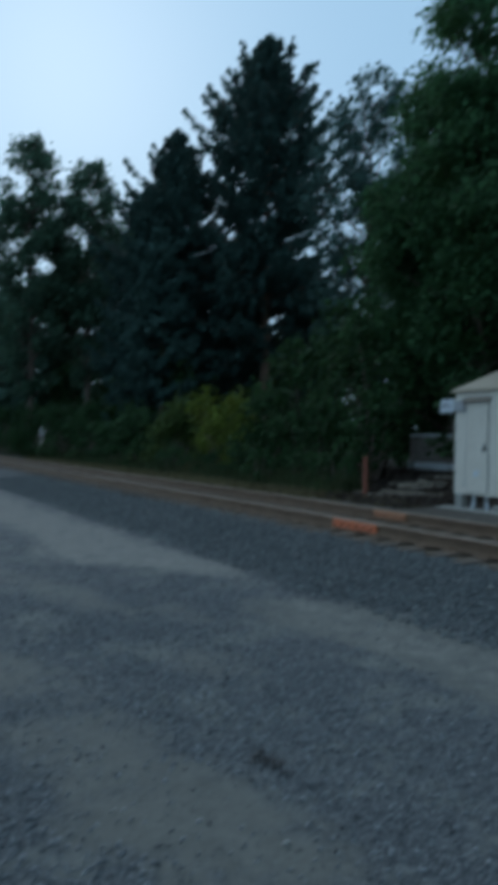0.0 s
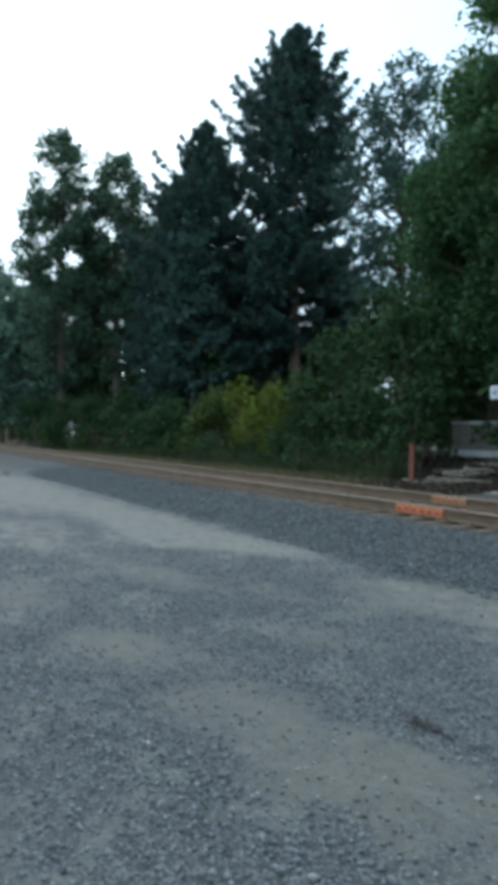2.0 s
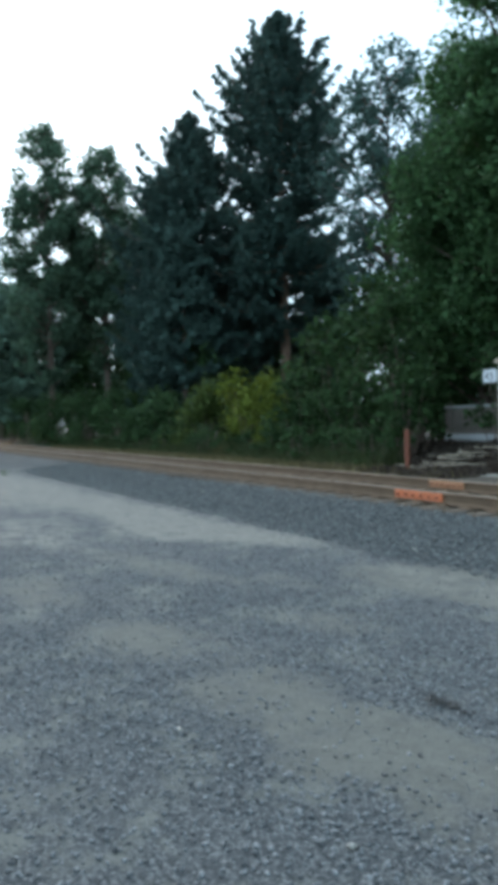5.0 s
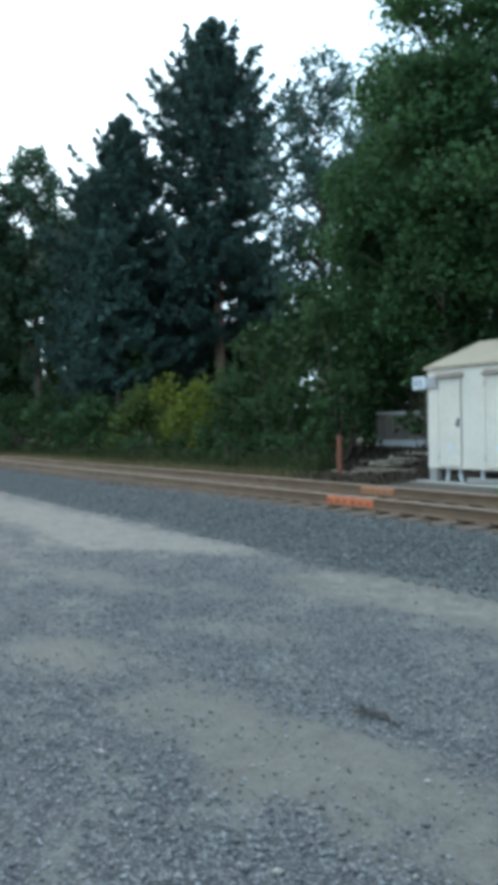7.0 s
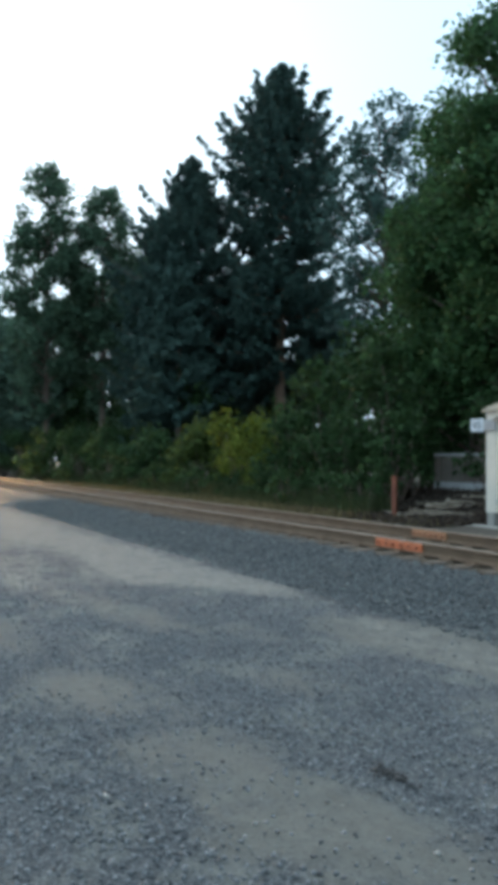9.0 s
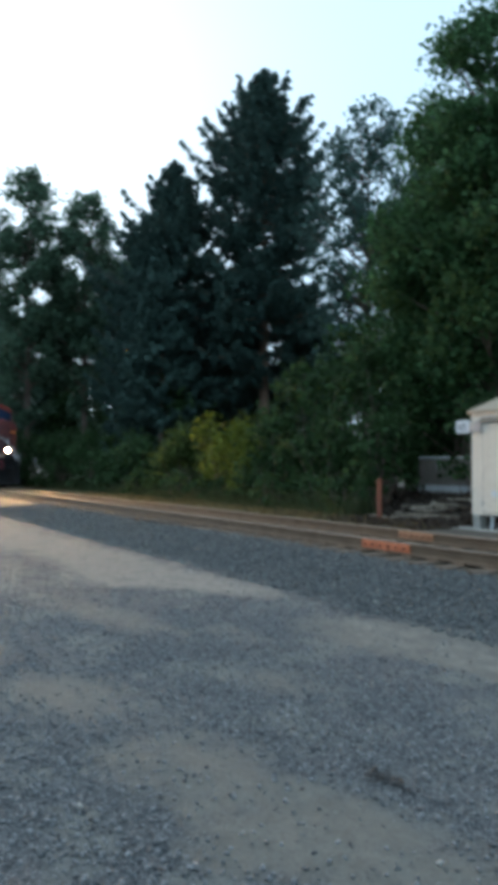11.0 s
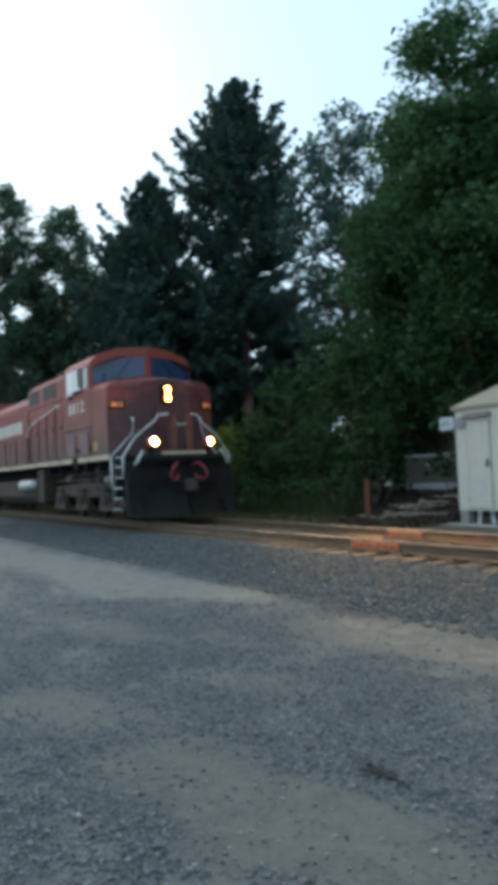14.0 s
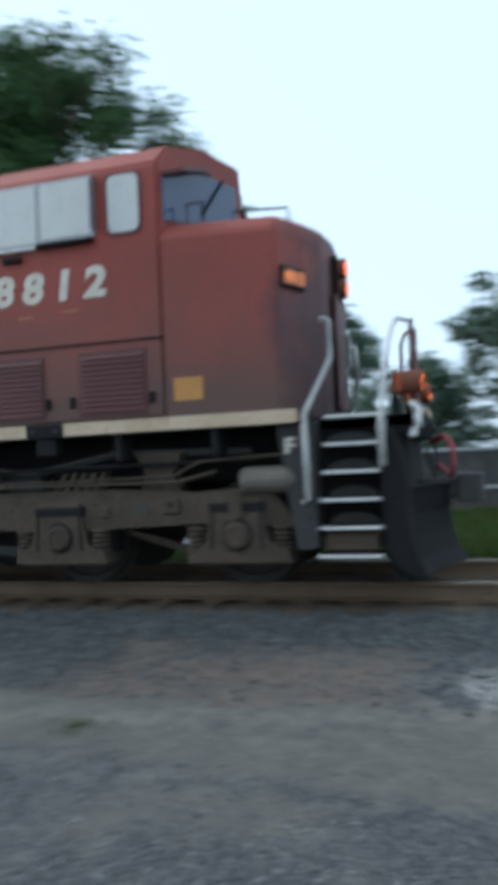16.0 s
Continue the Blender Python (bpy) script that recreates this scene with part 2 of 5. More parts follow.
LAMP = lamp_glow("headlamp_filament_glow", (1.0, 0.56, 0.2), 140000.0)
REFLECTOR = lamp_glow("headlamp_reflector_glow", (1.0, 0.42, 0.07), 9.0)
MARKER = lamp_glow("number_board_glow", (0.1, 0.03, 0.012), 0.04)
NUMBER_GLOW = lamp_glow("number_glow", (1.0, 0.3, 0.08), 0.13)
BARK = paint("bark", (0.15, 0.11, 0.085), (0.07, 0.052, 0.04), 0.95, 0, 14, 3, 0.6, 0.8)
BARK_RED = paint("reddish_bark", (0.26, 0.16, 0.11), (0.12, 0.08, 0.06), 0.95, 0, 14, 3, 0.6, 0.8)
SPRUCE = leafy("spruce_needles", (0.072, 0.120, 0.101), 0.4, (0.07, 0.1, 0.075))
MAPLE = leafy("broad_leaves", (0.055, 0.112, 0.044), 0.5, (0.07, 0.115, 0.03))
POPLAR = leafy("poplar_leaves", (0.078, 0.130, 0.081), 0.45, (0.075, 0.11, 0.055))
SHRUB = leafy("shrub_leaves", (0.041, 0.078, 0.029), 0.5, (0.055, 0.075, 0.022))
YELLOW_GREEN = leafy("yellow_green_leaves", (0.130, 0.163, 0.026), 0.45, (0.17, 0.14, 0.02))
OLIVE = leafy("olive_leaves", (0.072, 0.102, 0.028), 0.45, (0.11, 0.11, 0.024))
# paler and bluer than the near leaves: haze put into the colour
HAZE_LEAF = leafy("haze_pale_leaves", (0.098, 0.156, 0.111), 0.35, (0.09, 0.13, 0.075))
GRASS = leafy("grass_blades", (0.05, 0.09, 0.02), 0.5, (0.07, 0.08, 0.02))
LITTER = leafy("dead_leaves", (0.064, 0.05, 0.04), 0.6, (0.12, 0.09, 0.065))
DRY = leafy("dry_grass", (0.15, 0.125, 0.065), 0.45, (0.08, 0.08, 0.03))
WEED = leafy("weed_blades", (0.06, 0.075, 0.032), 0.5, (0.1, 0.09, 0.04))
DARK_FENCE = paint("dark_stained_board", (0.075, 0.07, 0.068), (0.035, 0.033, 0.032), 0.9, 0, 18, 2, 0.5, 0.4)
FENCE = paint("weathered_fence_board", (0.2, 0.165, 0.14), (0.1, 0.083, 0.07), 0.9, 0, 18, 2, 0.5, 0.4)
RAILWOOD = paint("pale_fence_rail", (0.45, 0.45, 0.44), (0.3, 0.29, 0.28), 0.85)
SIDING = paint("white_siding", (0.72, 0.72, 0.7), (0.55, 0.54, 0.5), 0.6)
SHINGLE = paint("grey_shingle", (0.22, 0.21, 0.21), (0.13, 0.125, 0.12), 0.9, 0, 20, 2, 0.5, 0.5)
DEADWOOD = paint("dead_wood", (0.3, 0.25, 0.19), (0.14, 0.11, 0.08), 0.95, 0, 30, 4, 0.5, 0.5)


# ------------------------------------------------------------ mesh tools
def thing(name, at=(0, 0, 0), label="", category="", group="", kind="", turn=0):
    ob = new(name)
    ob.empty_display_size = 0.2
    ob.matrix_world = pose(*at, 0, 0, turn)
    return tagged(ob, label, category, group, kind)


def part(name, bm, material, parent=None, label="", smooth=False):
    bmesh.ops.recalc_face_normals(bm, faces=bm.faces[:])
    me = bpy.data.meshes.new(name)
    bm.to_mesh(me)
    bm.free()
    return mesh_part(name, me, material, parent, label, smooth)


def mesh_part(name, me, material, parent=None, label="", smooth=False):
    me.materials.append(material)
    if smooth:
        me.shade_smooth()
    ob = new(name, me)
    if parent:
        ob.parent = parent
    if label:
        ob["label"] = label
    return ob


def BM():
    return bmesh.new()


def box(bm, x0, y0, z0, x1, y1, z1, bev=0.0):
    vs = [bm.verts.new((x, y, z)) for x in (x0, x1) for y in (y0, y1) for z in (z0, z1)]
    fs = [bm.faces.new([vs[i] for i in f]) for f in ((0, 1, 3, 2), (4, 6, 7, 5), (0, 4, 5, 1), (2, 3, 7, 6), (0, 2, 6, 4), (1, 5, 7, 3))]
    if bev:
        es = list({e for f in fs for e in f.edges})
        bmesh.ops.bevel(bm, geom=es, offset=bev, segments=1, affect="EDGES")
    return bm


def prism(bm, pts, axis, a, b, bev=0.0):
    """A polygon of 2D points, extruded along an axis from a to b (x: points are y, z; y: x, z; z: x, y)."""
    def place(u, v, w):
        return {"x": (w, u, v), "y": (u, w, v), "z": (u, v, w)}[axis]
    lo = [bm.verts.new(place(u, v, a)) for u, v in pts]
    hi = [bm.verts.new(place(u, v, b)) for u, v in pts]
    n = len(pts)
    fs = [bm.faces.new(lo[::-1]), bm.faces.new(hi)]
    fs += [bm.faces.new((lo[i], lo[(i + 1) % n], hi[(i + 1) % n], hi[i])) for i in range(n)]
    if bev:
        bmesh.ops.bevel(bm, geom=list({e for f in fs for e in f.edges}), offset=bev, segments=1, affect="EDGES")
    return bm


def tube(bm, pts, r, n=7, r2=None):
    """A round bar along a line of points, from radius r to r2."""
    pts = [Vector(p) for p in pts]
    rings = []
    for i, p in enumerate(pts):
        d = (pts[min(i + 1, len(pts) - 1)] - pts[max(i - 1, 0)]).normalized()
        side = d.cross(Vector((0, 0, 1)) if abs(d.z) < 0.9 else Vector((1, 0, 0))).normalized()
        up = side.cross(d)
        rr = r if r2 is None else r + (r2 - r) * i / (len(pts) - 1)
        rings.append([bm.verts.new(p + rr * (math.cos(k * math.tau / n) * side + math.sin(k * math.tau / n) * up)) for k in range(n)])
    for a, b in zip(rings, rings[1:]):
        for k in range(n):
            bm.faces.new((a[k], a[(k + 1) % n], b[(k + 1) % n], b[k]))
    bm.faces.new(rings[0][::-1])
    bm.faces.new(rings[-1])
    return bm


def lathe(bm, prof, centre, axis="y", n=20):
    """A turned solid: (radius, along) points round an axis through centre."""
    c = Vector(centre)
    rings = []
    for r, h in prof:
        ring = []
        for k in range(n):
            u, v = r * math.cos(k * math.tau / n), r * math.sin(k * math.tau / n)
            ring.append(bm.verts.new(c + Vector({"x": (h, u, v), "y": (u, h, v), "z": (u, v, h)}[axis])))
        rings.append(ring)
    for a, b in zip(rings, rings[1:]):
        for k in range(n):
            bm.faces.new((a[k], a[(k + 1) % n], b[(k + 1) % n], b[k]))
    bm.faces.new(rings[0][::-1])
    bm.faces.new(rings[-1])
    return bm


def lettering(name, text, size, material, parent, m, depth=0.004, shear=0.0, label="", wide=0.0, bold=0.0):
    cu = bpy.data.curves.new(name, "FONT")
    cu.body, cu.size, cu.extrude, cu.shear, cu.resolution_u, cu.offset, cu.space_character = text, size, depth, shear, 3, bold, 1.15
    tmp = bpy.data.objects.new(name, cu)
    scene.collection.objects.link(tmp)
    bpy.context.view_layer.update()
    me = bpy.data.meshes.new_from_object(tmp.evaluated_get(bpy.context.evaluated_depsgraph_get()))
    bpy.data.objects.remove(tmp)
    if wide:
        xs = [v.co.x for v in me.vertices]
        me.transform(Matrix.Diagonal((wide / (max(xs) - min(xs)), 1, 1, 1)) @ Matrix.Translation((-min(xs), 0, 0)))
    me.transform(m)
    me.materials.clear()
    return mesh_part(name, me, material, parent, label)


def raw_mesh(name, co, faces, n):
    """A mesh from arrays: co (N, 3), faces (M, n)."""
    me = bpy.data.meshes.new(name)
    me.vertices.add(len(co))
    me.vertices.foreach_set("co", np.ascontiguousarray(co, np.float32).ravel())
    me.loops.add(faces.size)
    me.loops.foreach_set("vertex_index", faces.astype(np.int32).ravel())
    me.polygons.add(len(faces))
    me.polygons.foreach_set("loop_start", np.arange(0, faces.size, n, dtype=np.int32))
    me.update(calc_edges=True)
    me.validate()
    return me


def leaf_mesh(name, pts, size, rng, flat=0.0, long=1.6):
    """Small folded leaves, one at each point, turned at random; flat draws them towards lying level."""
    n = len(pts)
    a = rng.normal(size=(n, 3))
    a[:, 2] *= 1 - flat
    a /= np.linalg.norm(a, axis=1)[:, None] + 1e-9
    b = rng.normal(size=(n, 3))
    b -= (b * a).sum(1)[:, None] * a
    b /= np.linalg.norm(b, axis=1)[:, None] + 1e-9
    s = (size * rng.uniform(0.6, 1.4, n))[:, None]
    nrm = np.cross(a, b)
    co = np.stack([pts - a * s * long / 2, pts + b * s / 2 + nrm * s * 0.15, pts + a * s * long / 2, pts - b * s / 2 + nrm * s * 0.15], 1)
    return raw_mesh(name, co.reshape(-1, 3), np.arange(4 * n).reshape(n, 4), 4)


def stone_mesh(name, pts, sizes, rng):
    """Angular stones: a squashed, jittered octahedron at each point."""
    base = np.array([(1, 0, 0), (-1, 0, 0), (0, 1, 0), (0, -1, 0), (0, 0, 0.75), (0, 0, -0.75)], float)
    tri = np.array([(0, 2, 4), (2, 1, 4), (1, 3, 4), (3, 0, 4), (2, 0, 5), (1, 2, 5), (3, 1, 5), (0, 3, 5)])
    n = len(pts)
    v = base[None] * rng.uniform(0.55, 1.25, (n, 6, 1)) + rng.normal(0, 0.18, (n, 6, 3))
    ang = rng.uniform(0, 6.28, n)
    c, s = np.cos(ang)[:, None], np.sin(ang)[:, None]
    v = np.stack([v[..., 0] * c - v[..., 1] * s, v[..., 0] * s + v[..., 1] * c, v[..., 2]], -1) * sizes[:, None, None] + pts[:, None]
    return raw_mesh(name, v.reshape(-1, 3), (tri[None] + 6 * np.arange(n)[:, None, None]).reshape(-1, 3), 3)


# ------------------------------------------------------------ ground
def smooth(a, b, v):
    k = np.clip((v - a) / (b - a), 0, 1)
    return k * k * (3 - 2 * k)


_rng = np.random.default_rng(5)
_waves = [(_rng.uniform(-1, 1, 2) * f, _rng.uniform(0, 6.28), 1 / f) for f in (0.35, 0.7, 1.3, 2.3, 4.1, 6.5) for _ in range(4)]


def wobble(x, y):
    return sum(w * np.sin(k[0] * x * 2 + k[1] * y * 2 + ph) for k, ph, w in _waves) / 6


def height(x, y):
    """Yard level, the ballast bank that carries the track, and the strip beyond it."""
    w = wobble(x, y)
    z = 0.012 * w
    bank = smooth(5.0, 6.9, y + 0.12 * w) * 0.18
    back = smooth(9.2, 10.6, y) * (0.06 - 0.05 * smooth(-2, 6, x))
    rise = smooth(11.5, 16, y) * 0.15 * smooth(-4, -9, x) + smooth(13.0, 15.6, y + 0.2 * w) * 0.42 * smooth(-12.3, -13.0, x) * smooth(-24, -19, x) * (1 - smooth(17, 22, y))
    return np.maximum(z, 0) * (y < 5) + bank - back + rise + z * 0.6


def patch(x, y, spots, w):
    a = np.zeros_like(x)
    for px, py, rx, ry, turn, k in spots:
        c, s = math.cos(turn), math.sin(turn)
        u, v = (x - px) * c + (y - py) * s, (y - py) * c - (x - px) * s
        a = np.maximum(a, k * (1 - smooth(0.35, 1.5, np.hypot(u / rx, v / ry) + 0.35 * w)))
    return a


def dirt_mask(x, y):
    """The pale worn strip along the ballast, broken by gravel, and its duller continuation."""
    w = wobble(x * 1.3, y * 1.9)
    at = (-30, -17, -12, -10, -8.6, -7.9, -7.3, -6.6, -6.2, -5.4, -4.4, -3.2, 0, 4, 30)
    line = np.interp(x, at, (2.9, 3.4, 3.9, 4.05, 4.35, 4.65, 4.85, 4.75, 4.4, 4.45, 4.45, 4.6, 4.9, 5.2, 5.2))
    half = np.interp(x, at, (1.3, 1.3, 1.1, 0.95, 0.7, 0.42, 0.2, 0.08, 0.28, 0.45, 0.52, 0.55, 0.5, 0.5, 0.5))
    a = 1 - smooth(half * 0.4, half * 1.4, np.abs(y - line + 0.22 * w + 0.12 * wobble(x * 3.1, y * 4.0)))
    a = a * (0.42 + 0.58 * smooth(-6.6, -8.0, x))
    return np.clip(np.maximum(a, patch(x, y, ((-10.5, 2.1, 1.6, 0.5, 0, 0.55),), w)), 0, 1)


def packed_mask(x, y):
    """Patches where the gravel is worn down to packed dirt."""
    w = wobble(x * 1.3, y * 1.9)
    spots = ((-4.95, 1.55, 0.75, 0.4, 0.3, 1.0), (-3.55, 1.72, 0.5, 0.36, 0.3, 0.9), (-2.7, 1.88, 0.8, 0.36, 0.25, 1.0), (-1.95, 1.85, 0.45, 0.25, 0.1, 0.8), (-4.5, 2.85, 0.5, 0.27, 0.4, 0.7),
             (-7.2, 2.6, 1.3, 0.35, 0.2, 0.7), (-5.9, 3.3, 0.6, 0.2, 0.1, 0.6), (-1.2, 3.4, 0.9, 0.3, 0.1, 0.6), (0.6, 2.9, 0.9, 0.35, 0, 0.6), (-1.0, 1.2, 0.6, 0.3, 0.2, 0.7), (-6.8, 1.2, 0.9, 0.4, 0.2, 0.8))
    a = patch(x, y, spots, w)
    right = smooth(-6.4, -5.6, x) * (1 - smooth(0.48, 0.8, np.abs(y - 4.5 + 0.2 * w)))
    return np.clip(np.maximum(a, right), 0, 1)


def brown_mask(x, y):
    """Reddish-brown dust spread at the foot of the ballast."""
    w = wobble(x * 2, y * 2)
    return smooth(-4.0, -2.4, x + 0.5 * w) * smooth(4.85, 5.3, y + 0.2 * w) * (1 - smooth(5.9, 6.4, y + 0.2 * w)) * 0.9 * (1 - smooth(-0.5, 0.1, x + 0.2 * w))


def build_ground():
    def axis(a, b, step, far):
        core = np.arange(a, b, step)
        grow = np.cumsum(step * 1.35 ** np.arange(1, 40))
        grow = grow[grow < far]
        return np.r_[a - grow[::-1], core, b - step + grow]
    xs, ys = axis(-26, 4, 0.14, 2600), axis(-1.5, 12.5, 0.11, 2600)
    X, Y = np.meshgrid(xs, ys, indexing="ij")
    Z = height(X, Y)
    nx, ny = X.shape
    idx = np.arange(nx * ny).reshape(nx, ny)
    quads = np.stack([idx[:-1, :-1], idx[1:, :-1], idx[1:, 1:], idx[:-1, 1:]], -1).reshape(-1, 4)
    me = raw_mesh("ground", np.stack([X, Y, Z], -1).reshape(-1, 3), quads, 4)
    w = wobble(X * 2, Y * 2)
    masks = {
        "dirt": dirt_mask(X, Y),
        "packed": packed_mask(X, Y),
        "ballast": smooth(4.75, 5.5, Y + 0.25 * w) * (1 - smooth(10.2, 10.8, Y + 0.2 * w)) * (1 - 0.9 * smooth(-2.5, 0.5, X + 0.5 * w) * (1 - smooth(5.6, 6.3, Y))),
        "rust": smooth(6.75, 7.25, Y + 0.12 * w) * (1 - smooth(9.1, 10.4, Y + 0.2 * w)) * 0.85,
        "brown": brown_mask(X, Y),
        "pale": patch(X, Y, ((0.45, 5.4, 0.75, 0.4, 0, 1.0),), wobble(X * 1.3, Y * 1.9)),
        "soil": smooth(10.1, 10.9, Y + 0.3 * w),
    }
    for k, v in masks.items():
        a = me.attributes.new(k, "FLOAT", "POINT")
        a.data.foreach_set("value", v.astype(np.float32).ravel())
    me.shade_smooth()
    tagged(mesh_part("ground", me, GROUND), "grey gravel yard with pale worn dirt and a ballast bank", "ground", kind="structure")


build_ground()


def build_stones():
    rng = np.random.default_rng(11)
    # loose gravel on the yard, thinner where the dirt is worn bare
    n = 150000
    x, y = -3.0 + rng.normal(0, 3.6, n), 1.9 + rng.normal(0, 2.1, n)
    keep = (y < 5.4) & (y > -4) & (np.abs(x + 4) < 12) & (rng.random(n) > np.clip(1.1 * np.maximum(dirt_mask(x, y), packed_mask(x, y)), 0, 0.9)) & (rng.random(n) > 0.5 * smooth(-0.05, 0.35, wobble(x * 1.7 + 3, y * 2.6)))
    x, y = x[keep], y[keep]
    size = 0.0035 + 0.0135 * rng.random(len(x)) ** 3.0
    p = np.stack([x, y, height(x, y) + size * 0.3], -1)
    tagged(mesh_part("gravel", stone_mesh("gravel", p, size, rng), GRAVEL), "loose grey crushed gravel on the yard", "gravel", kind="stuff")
    n = 85000
    x, y = -26 + 30 * rng.random(n) ** 0.8, 4.9 + 5.3 * rng.random(n) ** 1.2
    keep = (np.abs(y - (D - 0.755)) > 0.14) & (np.abs(y - (D + 0.755)) > 0.14) & (rng.random(n) < 0.25 + 0.75 * smooth(4.9, 5.5, y)) & ((x < -2) | (y > 6) | (rng.random(n) < 0.3)) & (rng.random(n) > 0.8 * brown_mask(x, y))
    x, y = x[keep], y[keep]
    size = 0.011 + 0.02 * rng.random(len(x)) ** 1.6
    p = np.stack([x, y, height(x, y) + size * 0.3], -1)
    dusty = (y > 7.1) & (y < 9.7)
    tagged(mesh_part("dusty_ballast", stone_mesh("dusty_ballast", p[dusty], size[dusty], rng), DUSTY), "rust-brown dusty ballast between the rails", "ballast", kind="stuff")
    p, size = p[~dusty], size[~dusty]
    tagged(mesh_part("ballast", stone_mesh("ballast", p, size, rng), BALLAST), "dark crushed-stone ballast heaped along the track", "ballast", kind="stuff")


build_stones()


def build_pebbles():
    """The few pale stones that stand out."""
    rng = np.random.default_rng(3)
    spots = [(-6.34, 5.32, 0.035), (-2.75, 1.58, 0.016), (-4.93, 6.28, 0.06), (-13.3, 6.0, 0.06), (-9.6, 5.9, 0.05), (-2.2, 2.1, 0.022), (-2.05, 1.2, 0.026), (-3.3, 1.1, 0.022)]
    for x, y, s in spots:
        p = np.array([[x, y, float(height(np.array(x), np.array(y))) + s * 0.3]])
        tagged(mesh_part("pale_stone", stone_mesh("pale_stone", p, np.array([s]), rng), CONCRETE), "pale stone lying loose among the gravel", "stone", "pale stones")


build_pebbles()


def build_dark_dip():
    """Flat dark stones, added for a low dark dip in the gravel."""
    rng = np.random.default_rng(9)
    n = 90
    p = np.stack([-2.87 + rng.normal(0, 0.07, n), 2.43 + rng.normal(0, 0.03, n), 0.004 + 0.006 * rng.random(n)], -1)
    tagged(mesh_part("dark_dip", stone_mesh("dark_dip", p, rng.uniform(0.006, 0.017, n), rng), DARK), "flat dark stones standing in for a dark dip in the gravel", "scrap", kind="stuff")


build_dark_dip()


# ------------------------------------------------------------ the track
def build_track():
    track = thing("railway_track", (0, D, 0), "single railway track with rusty rails on wooden ties", "railway track", kind="structure")
    b = ZR - 0.172
    prof = [(-0.07, b), (0.07, b), (0.07, b + 0.012), (0.012, b + 0.035), (0.009, b + 0.12), (0.036, b + 0.135), (0.036, b + 0.165), (0.028, b + 0.17), (-0.028, b + 0.17), (-0.036, b + 0.165), (-0.036, b + 0.135), (-0.009, b + 0.12), (-0.012, b + 0.035), (-0.07, b + 0.012)]
    for side in (-0.755, 0.755):
        rail = part("rail", prism(BM(), [(u + side, v) for u, v in prof], "x", -220, 90), RAIL, track)
        part("rail_head", prism(BM(), [(side - 0.03, ZR - 0.004), (side + 0.03, ZR - 0.004), (side + 0.027, ZR), (side - 0.027, ZR)], "x", -220, 90), RAIL_TOP, rail, "worn shiny running surface")
    rng = random.Random(8)
    tie = bpy.data.meshes.new("tie")
    bm = box(BM(), -0.115, -1.28, b - 0.16, 0.115, 1.28, b - 0.012, 0.012)
    bmesh.ops.recalc_face_normals(bm, faces=bm.faces[:])
    bm.to_mesh(tie)
    bm.free()
    tie.materials.append(TIE)
    plate = bpy.data.meshes.new("tie_plate")
    bm = box(BM(), -0.09, -0.17, b - 0.012, 0.09, 0.17, b - 0.001)
    for sx in (-0.06, 0.06):
        for sy in (-0.085, 0.085):
            box(bm, sx - 0.012, sy - 0.012, b - 0.012, sx + 0.012, sy + 0.012, b + 0.03)
    bm.to_mesh(plate)
    bm.free()
    plate.materials.append(RAIL)
    for i in range(130):
        x = -58 + i * 0.5 + rng.uniform(-0.03, 0.03)
        ob = new("tie", tie)
        ob.parent = track
        ob.matrix_basis = pose(x, rng.uniform(-0.05, 0.05), rng.uniform(-0.008, 0.004), 0, 0, rng.uniform(-1.2, 1.2))
        if x > -30:
            for side in (-0.755, 0.755):
                q = new("tie_plate", plate)
                q.parent = track
                q.matrix_basis = pose(x, side, 0)
    far = BM()
    for i in range(260):
        x = -58.5 - i * 0.5 if i < 230 else 7 + (i - 230) * 0.5
        box(far, x - 0.115, -1.28, b - 0.16, x + 0.115, 1.28, b - 0.012)
    tagged(part("far_ties", far, TIE, track), kind="stuff")
    # the painted joint bars
    for x0, x1, side, out in ((-9.1, -8.06, -0.755, -1), (-9.95, -9.12, 0.755, -1)):
        bm = box(BM(), x0, side + out * 0.012, b + 0.025, x1, side + out * 0.044, b + 0.15, 0.006)
        bar = part("joint_bar", bm, ORANGE if side < 0 else RAIL_ORANGE, track, "orange-painted joint bar with dark bolts")
        for k in range(6):
            bx = x0 + (x1 - x0) * (k + 0.5) / 6
            part("bolt", lathe(BM(), [(0.02, 0), (0.02, out * 0.03), (0.012, out * 0.036)], (bx, side + out * 0.044, b + 0.085), "y", 8), RUST, bar)


RAIL_ORANGE = paint("faded_orange_paint", (0.42, 0.19, 0.09), (0.22, 0.13, 0.08), 0.75, 0, 40, 5)
build_track()


